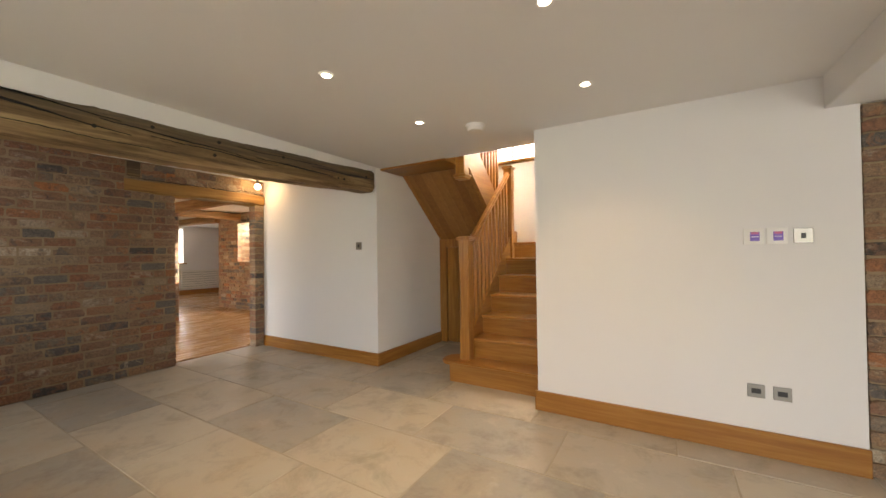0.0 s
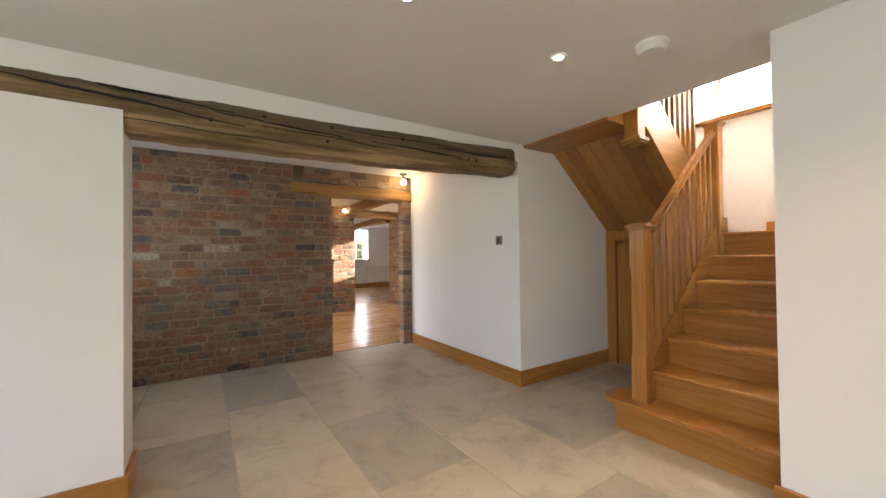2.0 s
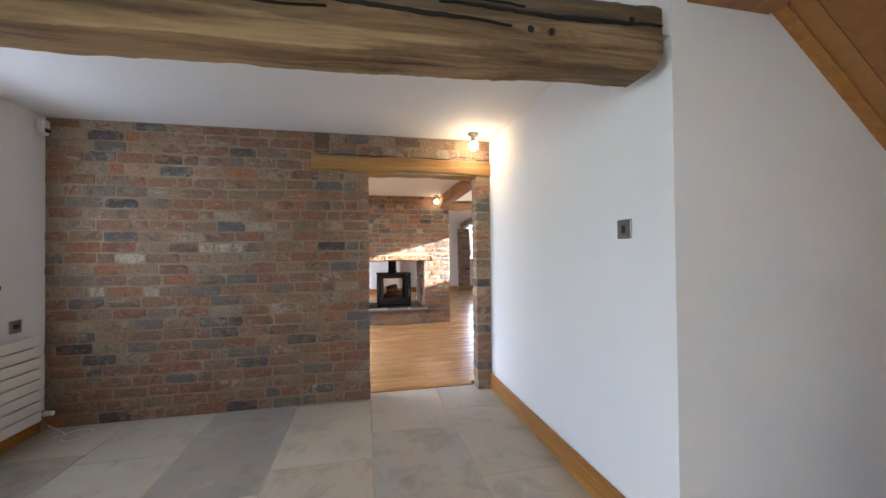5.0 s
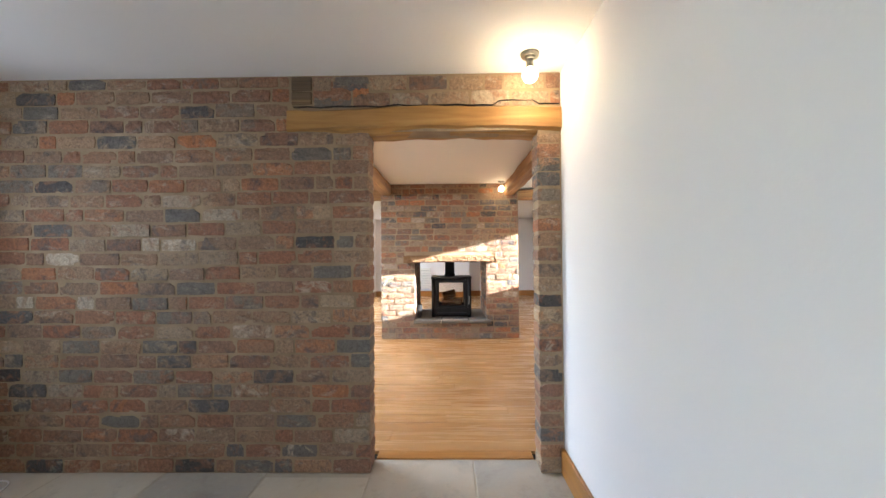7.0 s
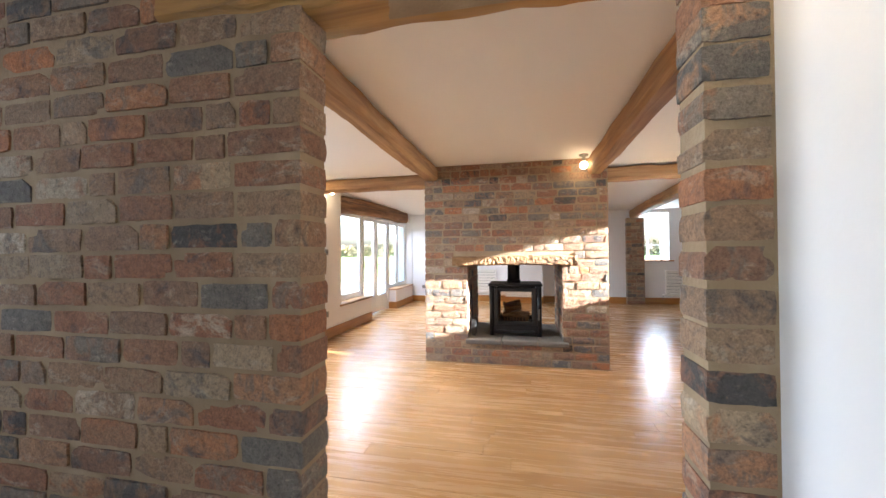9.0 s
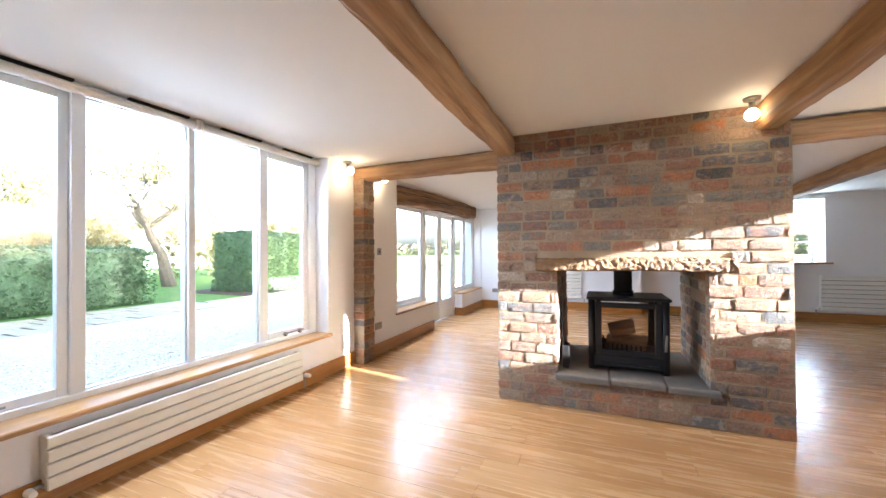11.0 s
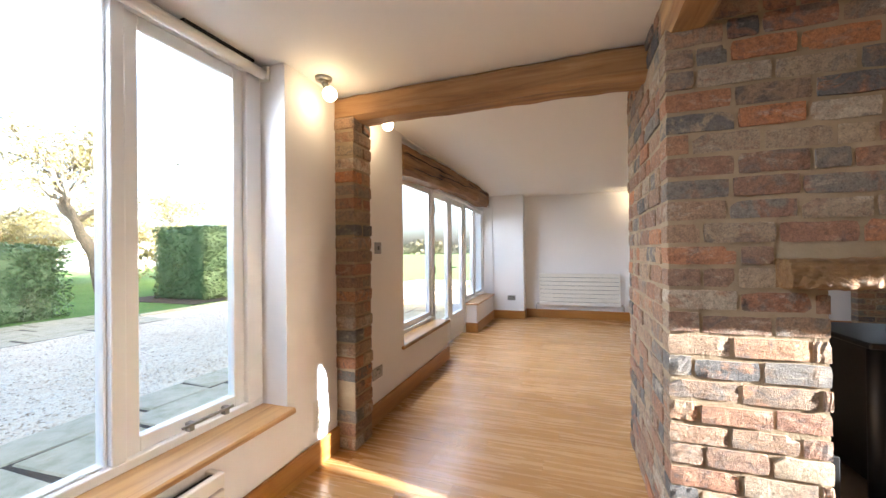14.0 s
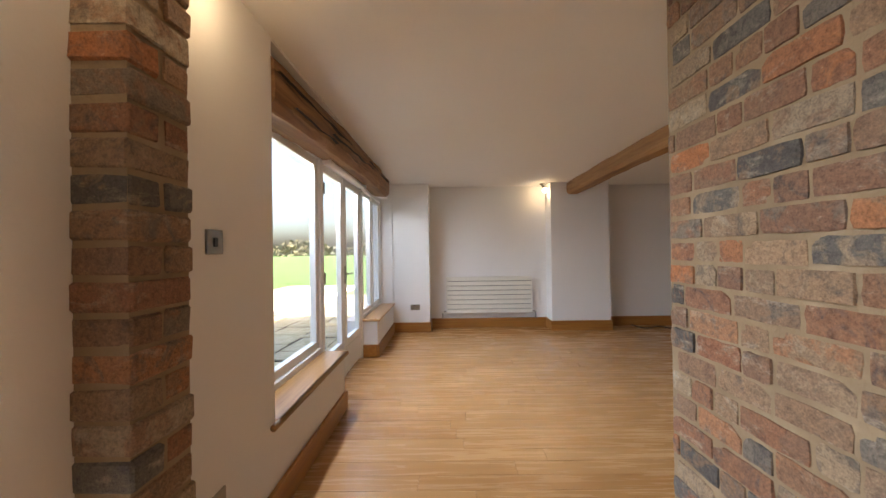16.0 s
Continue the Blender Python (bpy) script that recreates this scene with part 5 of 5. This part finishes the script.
sens = thing("alarm_sensor", (-4.86, -0.25, 2.22), "small white corner alarm sensor near the ceiling", "alarm sensor")
wpart("housing", boxes((-4.90, -4.83, -0.268, -0.215, 2.17, 2.28), bevel=0.012), M_WHITE, sens)
wpart("lens", boxes((-4.888, -4.842, -0.218, -0.210, 2.185, 2.215), bevel=0.003), M_BLACK, sens)
cable("loose_cable", "thin white cable lying on the stone floor", [(-4.85, -0.2, 0.05), (-4.78, -0.05, 0.006), (-4.66, 0.02, 0.006), (-4.7, 0.12, 0.006), (-4.84, 0.05, 0.006), (-4.72, -0.08, 0.01)], 0.004, M_WHITE)
cable("loose_cable", "black cables coiled on the oak floor", [(FAR + 0.1, 3.6, 0.03), (FAR + 0.25, 3.75, 0.008), (FAR + 0.2, 4.0, 0.02), (FAR + 0.32, 4.15, 0.008), (FAR + 0.2, 4.3, 0.012), (FAR + 0.3, 4.5, 0.008)], 0.008, M_BLACK)

# Fill lamp in the assumed opening, as daylight from behind the camera.
window_fill("hall_window_light", (1.7, -3.25, 1.3), (1.7, 0, 1.4), 2.5, 1.55, 11)
window_fill("alcove_window_light", (-3.95, -0.60, 1.62), (-3.95, 1.2, 0.2), 0.9, 1.0, 1.8, (0.84, 0.92, 1.0))
# Strip lamps added at the heads of windows 1, 2 and 5 lift the room.
window_fill("window_1_light", (-6.86, GY - 0.10, 2.19), (-6.86, GY + 2.0, 0.2), 2.6, 0.10, 9.5, (0.93, 0.96, 1.0), 130)
window_fill("window_2_light", (-11.4, GY2 - 0.10, 1.96), (-11.4, GY2 + 2.0, 0.3), 3.3, 0.10, 13, (0.93, 0.96, 1.0), 130)
window_fill("window_3_light", (FAR - 0.40, 5.82, 1.63), (FAR + 3, 5.82, 1.4), 0.6, 1.1, 4, (0.85, 0.93, 1.0))
window_fill("window_5_light", ((NW0 + NW1) / 2, NYB - 0.09, NZ1 - 0.06), ((NW0 + NW1) / 2, 2.0, 0.6), 1.1, 0.05, 3, (0.93, 0.96, 1.0))

# ---- floorboards ----
rng = random.Random(77)
PW = 0.135
rest_v, rest_f = [], []
made = 0
x = BX - 0.245
rowk = 0
near, far_ = [], []
while x > FAR - 0.1:
    y = -0.62 - rng.uniform(0, 1.0)
    top_y = NY + 0.05 if x > -9.6 else 8.3
    while y < top_y:
        L = rng.uniform(0.9, 2.2)
        a, b = max(y, -0.62), min(y + L, top_y)
        y += L
        if b - a > 0.05:
            d = (x - PW + 0.0005, x - 0.0005, a + 0.0005, b - 0.0005, rng.uniform(-0.0006, 0.0006))
            (near if b > -0.6 and a < 4.4 and x > -11.6 else far_).append(d)
    x -= PW
for d in near[:300]:
    slab("plank", *d, 0.02, M_PLANK, floor_living, 0.0005)
for x0, x1, y0, y1, top in near[300:] + far_:
    o = len(rest_v)
    e = 0.0005
    rest_v += [(x0, y0, top - 0.02), (x1, y0, top - 0.02), (x1, y1, top - 0.02), (x0, y1, top - 0.02), (x0, y0, top - e), (x1, y0, top - e), (x1, y1, top - e), (x0, y1, top - e), (x0 + e, y0 + e, top), (x1 - e, y0 + e, top), (x1 - e, y1 - e, top), (x0 + e, y1 - e, top)]
    rest_f += [(o + 8, o + 9, o + 10, o + 11)] + [(o + r * 4 + k, o + r * 4 + (k + 1) % 4, o + r * 4 + 4 + (k + 1) % 4, o + r * 4 + 4 + k) for r in (0, 1) for k in range(4)]
me = bpy.data.meshes.new("planks")
me.from_pydata(rest_v, [], rest_f)
me.materials.append(M_PLANKS)
ob = new("planks", me)
ob.parent = floor_living
ob["kind"] = "stuff"

# ---- outdoors ----
def ground_mat(name, stops, size, rough=0.9, strength=0.5):
    m, nt, b = nodes_of(name, rough)
    v = place_coords(nt)
    n1, n2 = noise_of(nt, v, size, 5, 0.7), noise_of(nt, v, size * 0.06, 4)
    c = mixed(nt, 0.35, ramp(nt, n1, stops), ramp(nt, n2, stops))
    nt.links.new(c, b.inputs["Base Color"])
    bump(nt, b, n1, strength, 0.03)
    return m


M_GRASS = ground_mat("lawn", [(0.3, (0.06, 0.14, 0.018)), (0.5, (0.12, 0.24, 0.04)), (0.7, (0.20, 0.30, 0.07))], 30)
M_GRAVEL = ground_mat("gravel", [(0.34, (0.62, 0.46, 0.29)), (0.46, (0.88, 0.73, 0.53)), (0.62, (0.95, 0.85, 0.68))], 17, 0.9, 0.5)
M_PEBBLE, _nt, _b = nodes_of("pebble", 0.8)
_nt.links.new(ramp(_nt, _nt.nodes.new("ShaderNodeNewGeometry").outputs["Random Per Island"], [(0.0, (0.34, 0.22, 0.12)), (0.18, (0.70, 0.54, 0.36)), (0.4, (0.88, 0.74, 0.54)), (0.8, (0.95, 0.86, 0.70)), (1.0, (0.74, 0.66, 0.55))]), _b.inputs["Base Color"])
M_PAVE = ground_mat("garden_flags", [(0.3, (0.36, 0.34, 0.18)), (0.5, (0.62, 0.54, 0.37)), (0.7, (0.76, 0.66, 0.48))], 6, 0.85)
M_SOIL = ground_mat("soil", [(0.3, (0.05, 0.035, 0.025)), (0.7, (0.1, 0.075, 0.05))], 20)
M_LEAF = ground_mat("hedge_leaf", [(0.3, (0.055, 0.105, 0.045)), (0.5, (0.14, 0.225, 0.10)), (0.7, (0.30, 0.38, 0.21))], 9, 0.3)
M_BARK = ground_mat("bark", [(0.3, (0.07, 0.058, 0.042)), (0.7, (0.22, 0.19, 0.14))], 14)
M_TWIG = ground_mat("pale_foliage", [(0.3, (0.13, 0.12, 0.045)), (0.5, (0.24, 0.20, 0.085)), (0.7, (0.34, 0.30, 0.14))], 3)
M_FARWOOD = ground_mat("far_woods", [(0.3, (0.10, 0.10, 0.06)), (0.6, (0.2, 0.18, 0.11))], 0.6)
GZ = -0.17
structure("ground", boxes((-900, 900, -1200, 600, GZ - 1.0, GZ)), M_GRASS, "mown green lawn running to the horizon", "lawn")
structure("gravel_drive", boxes((-17.5, 6.0, -7.2, -2.9, GZ, GZ + 0.012), (-17.5, -12.4, -8.2, -7.2, GZ, GZ + 0.012)), M_GRAVEL, "pale pea gravel drive", "gravel")


def pebbles(parent, x0, x1, y0, y1, z, count, seed):
    """Loose rounded stones pressed into the drive."""
    rng = random.Random(seed)
    vs, fs = [], []
    for _ in range(count):
        c = Vector((rng.uniform(x0, x1), rng.uniform(y0, y1), z))
        r, t = rng.uniform(0.008, 0.018), rng.uniform(0, math.pi)
        o = len(vs)
        for k in range(5):
            a = t + k * 2 * math.pi / 5
            vs.append((c.x + r * rng.uniform(0.8, 1.25) * math.cos(a), c.y + r * rng.uniform(0.7, 1.1) * math.sin(a), c.z))
        for k in range(5):
            v = vs[o + k]
            vs.append((c.x + (v[0] - c.x) * 0.55, c.y + (v[1] - c.y) * 0.55, c.z + r * rng.uniform(0.3, 0.5)))
        fs += [(o + k, o + (k + 1) % 5, o + 5 + (k + 1) % 5, o + 5 + k) for k in range(5)] + [tuple(o + 5 + k for k in range(5))]
    me = bpy.data.meshes.new("pebbles")
    me.from_pydata(vs, [], fs)
    me.materials.append(M_PEBBLE)
    ob = new("pebbles", me)
    ob.parent = parent
    ob["kind"] = "stuff"


pebbles(bpy.data.objects["gravel_drive"], -14.0, -5.0, -5.2, -2.75, GZ + 0.011, 30000, 17)
pebbles(bpy.data.objects["gravel_drive"], -15.5, -6.5, -7.3, -5.2, GZ + 0.011, 11000, 18)


def leafy(name, parent, centre, size, count, leaf, seed, material, shape="box", wide=0.45):
    """Many small leaves over a volume's skin."""
    rng = random.Random(seed)
    vs, fs = [], []
    cx, cy, cz = centre
    sx, sy, sz = size
    for _ in range(count):
        if shape == "box":
            f = rng.choice("xxyyyyzz")
            p = [rng.uniform(-1, 1), rng.uniform(-1, 1), rng.uniform(-1, 1)]
            p["xyz".index(f)] = rng.choice((-1, 1)) * rng.uniform(0.93, 1.03)
        else:
            v = Vector((rng.gauss(0, 1), rng.gauss(0, 1), rng.gauss(0, 1))).normalized() * rng.uniform(0.5, 1.05)
            p = list(v)
        q = Vector((cx + p[0] * sx / 2, cy + p[1] * sy / 2, cz + p[2] * sz / 2))
        q += noise.noise_vector(q * 1.8) * (0.08 if shape == "box" else 0.5)
        a = Vector((rng.uniform(-1, 1), rng.uniform(-1, 1), rng.uniform(-1, 1))).normalized()
        b = a.orthogonal().normalized()
        l = leaf * rng.uniform(0.7, 1.4)
        o = len(vs)
        vs += [tuple(q - a * l), tuple(q + b * l * wide), tuple(q + a * l), tuple(q - b * l * wide)]
        fs.append((o, o + 1, o + 2, o + 3))
    me = bpy.data.meshes.new(name)
    me.from_pydata(vs, [], fs)
    me.materials.append(material)
    ob = new(name, me)
    ob.parent = parent
    ob.matrix_parent_inverse = Matrix.Translation(-parent.location) if parent else Matrix()
    return ob


def hedge(x0, x1, y0, y1, h, seed, label, count):
    t = thing("hedge", ((x0 + x1) / 2, (y0 + y1) / 2, GZ), label, "hedge")
    bm = bmesh.new()
    box(bm, x0 + 0.06, x1 - 0.06, y0 + 0.06, y1 - 0.06, GZ, GZ + h - 0.06, 0.1, 2)
    wpart("core", bm, M_LEAF, t)
    leafy("leaves", t, ((x0 + x1) / 2, (y0 + y1) / 2, GZ + h / 2), (x1 - x0, y1 - y0, h), count, 0.052, seed, M_LEAF)
    return t


hedge(-11.8, 6.0, -11.4, -10.0, 1.68, 1, "long clipped dark green beech and laurel hedge", 42000)
hedge(-17.6, -14.9, -11.6, -9.4, 2.3, 2, "tall clipped dark green laurel hedge block", 14000)
bed = structure("flower_bed", boxes((-18.4, -14.2, -12.4, -8.9, GZ, GZ + 0.02), bevel=0.01), M_SOIL, "dark bare soil bed around the hedge", "flower bed")
rng = random.Random(91)


def flags(name, x0, x1, y0, y1, z, size, label, mat):
    t = structure(name, boxes((x0, x1, y0, y1, z - 0.03, z - 0.008)), M_SOIL, label, "paving")
    y = y0
    while y < y1 - 0.05:
        d = min(size * rng.uniform(0.7, 1.15), y1 - y)
        x = x0 - rng.uniform(0, 0.5)
        while x < x1:
            w = size * rng.uniform(0.8, 1.7)
            a, b = max(x, x0), min(x + w, x1)
            if b - a > 0.1:
                fl = slab("flagstone", a + 0.012, b - 0.012, y + 0.012, y + d - 0.012, z + rng.uniform(-0.006, 0.006), 0.03, mat, t, 0.012)
                ragged = [Vector((rng.uniform(-0.035, 0.012), rng.uniform(-0.03, 0.012), 0)) for _ in range(4)]
                for k, v in enumerate(fl.data.vertices):
                    v.co += ragged[k % 4] * (1 if k % 4 in (1, 2) else -1)
            x += w
        y += d
    return t


flags("pavement_house", -12.6, -4.0, -2.9, -0.72, GZ + 0.03, 0.62, "mossy grey garden flagstones beside the house", M_PAVE)
flags("pavement_path", -12.4, 2.0, -9.5, -7.2, GZ + 0.025, 0.7, "mossy irregular stone path before the hedge", M_PAVE)
flags("pavement_terrace", -20.0, -12.65, -3.6, -0.72, GZ + 0.03, 0.7, "grey stone terrace flags outside the garden door", M_PAVE)
structure("terrace_step", boxes((-22.0, -15.2, -5.4, -2.9, GZ, GZ + 0.16), bevel=0.02), M_GRAVEL, "pale raised terrace edge", "terrace")
structure("gravel_edging", boxes((-16.5, -12.4, -8.35, -8.2, GZ, GZ + 0.06), bevel=0.02), M_PAVE, "stone edging along the gravel", "kerb")


def tree(x, y, h, lean, seed, label, trunk_r, levels=4, spread=0.75, leaves=0, leafsize=0.12, clear=0.32, mat=None, name="tree"):
    rng = random.Random(seed)
    t = thing(name, (x, y, GZ), label, "tree")
    bm = bmesh.new()
    tips = []

    def limb(a, way, length, r, depth):
        n = 4
        p, d = a, way.normalized()
        for i in range(n):
            q = p + d * (length / n)
            r1 = r * (1 - 0.32 * (i + 1) / n)
            tube(bm, p, q + d * 0.3 * r1, r * (1 - 0.32 * i / n), r1, 9 if depth > 4 else 7 if depth > 2 else 3, False)
            p = q
            d = (d + Vector((rng.uniform(-1, 1), rng.uniform(-1, 1), rng.uniform(-0.5, 0.8))) * 0.22).normalized()
        if depth == 0:
            tips.append(p)
            return
        for k in range(rng.choice((2, 3, 3))):
            dd = (d + Vector((rng.uniform(-1, 1), rng.uniform(-1, 1), rng.uniform(-0.3, 0.7))) * spread).normalized()
            limb(p, dd, length * rng.uniform(0.68, 0.92), max(0.024, r * rng.uniform(0.50, 0.68)), depth - 1)

    limb(Vector((x, y, GZ - 0.05)), Vector((lean[0], lean[1], 1)), h * clear, trunk_r, levels)
    wpart("trunk", bm, M_BARK, t)
    if leaves:
        vs, fs = [], []
        for _ in range(leaves):
            c = rng.choice(tips) + Vector((rng.gauss(0, 1), rng.gauss(0, 1), rng.gauss(0, 0.7))) * h * 0.06
            a = Vector((rng.uniform(-1, 1), rng.uniform(-1, 1), rng.uniform(-1, 1))).normalized()
            b = a.orthogonal().normalized()
            l = leafsize * rng.uniform(0.6, 1.4)
            o = len(vs)
            vs += [tuple(c - a * l), tuple(c + b * l * 0.5), tuple(c + a * l), tuple(c - b * l * 0.5)]
            fs.append((o, o + 1, o + 2, o + 3))
        me = bpy.data.meshes.new("crown")
        me.from_pydata(vs, [], fs)
        me.materials.append(mat or M_TWIG)
        c = new("crown", me)
        c.parent = t
        c.matrix_parent_inverse = Matrix.Translation(-t.location)
    return t


tree(-15.75, -15.6, 5.4, (0.30, 0.10), 4, "leaning bare fruit tree with a rough grey trunk on the lawn", 0.30, 6, 0.95, 2600, 0.085, 0.30)
rng = random.Random(8)
for k in range(16):
    x = -58 + k * 4.4 + rng.uniform(-1.5, 1.5)
    y = -30 - rng.uniform(0, 14) - abs(x + 20) * 0.12
    tree(x, y, rng.uniform(6, 10), (rng.uniform(-0.1, 0.1), rng.uniform(-0.1, 0.1)), 100 + k, "pale bare winter tree with straw-coloured twigs", 0.22, 4, 0.85, 1500, 0.16, 0.25, name="garden_tree")
for k in range(15):
    x = -27 + k * 2.1 + rng.uniform(-0.7, 0.7)
    h = rng.uniform(2.6, 4.6)
    t = thing("shrub", (x, -18.5 - rng.uniform(0, 5), GZ), "pale olive winter shrub of thin twigs behind the hedge", "shrub", "winter shrubs")
    leafy("twigs", t, (x, t.location.y, GZ + h * 0.52), (3.4, 2.8, h), 2600, 0.22, 300 + k, M_TWIG, "ball", 0.07)
    leafy("leaves", t, (x, t.location.y, GZ + h * 0.42), (2.8, 2.2, h * 0.8), 700, 0.10, 330 + k, M_LEAF if k % 3 == 0 else M_TWIG, "ball")
shed = thing("garden_building", (-31, -40, GZ), "white rendered garden building with a grey roof", "building")
wpart("wall", boxes((-35, -27, -44, -40, GZ, 2.6)), M_WALL, shed)
wpart("roof", slope_board(-35.4, -26.6, [(-39.6, 2.55), (-42, 3.9), (-44.4, 2.55)]), M_HEARTH, shed)
wood = structure("backdrop_woods", bmesh.new(), M_FARWOOD, "distant grey-green line of woods", "woods")
rng = random.Random(6)
vs, fs = [], []
for k in range(9000):
    a = radians(rng.uniform(150, 330))
    r = rng.uniform(150, 175)
    c = Vector((-10 + math.cos(a) * r, -5 + math.sin(a) * r, GZ + rng.random() ** 1.5 * (5 + 3 * noise.noise(Vector((a * 9, 0, 0))))))
    d = Vector((rng.uniform(-1, 1), rng.uniform(-1, 1), rng.uniform(-1, 1))).normalized()
    b = d.orthogonal().normalized()
    l = rng.uniform(0.5, 1.4)
    o = len(vs)
    vs += [tuple(c - d * l), tuple(c + b * l * 0.7), tuple(c + d * l), tuple(c - b * l * 0.7)]
    fs.append((o, o + 1, o + 2, o + 3))
wood.data.from_pydata(vs, [], fs)
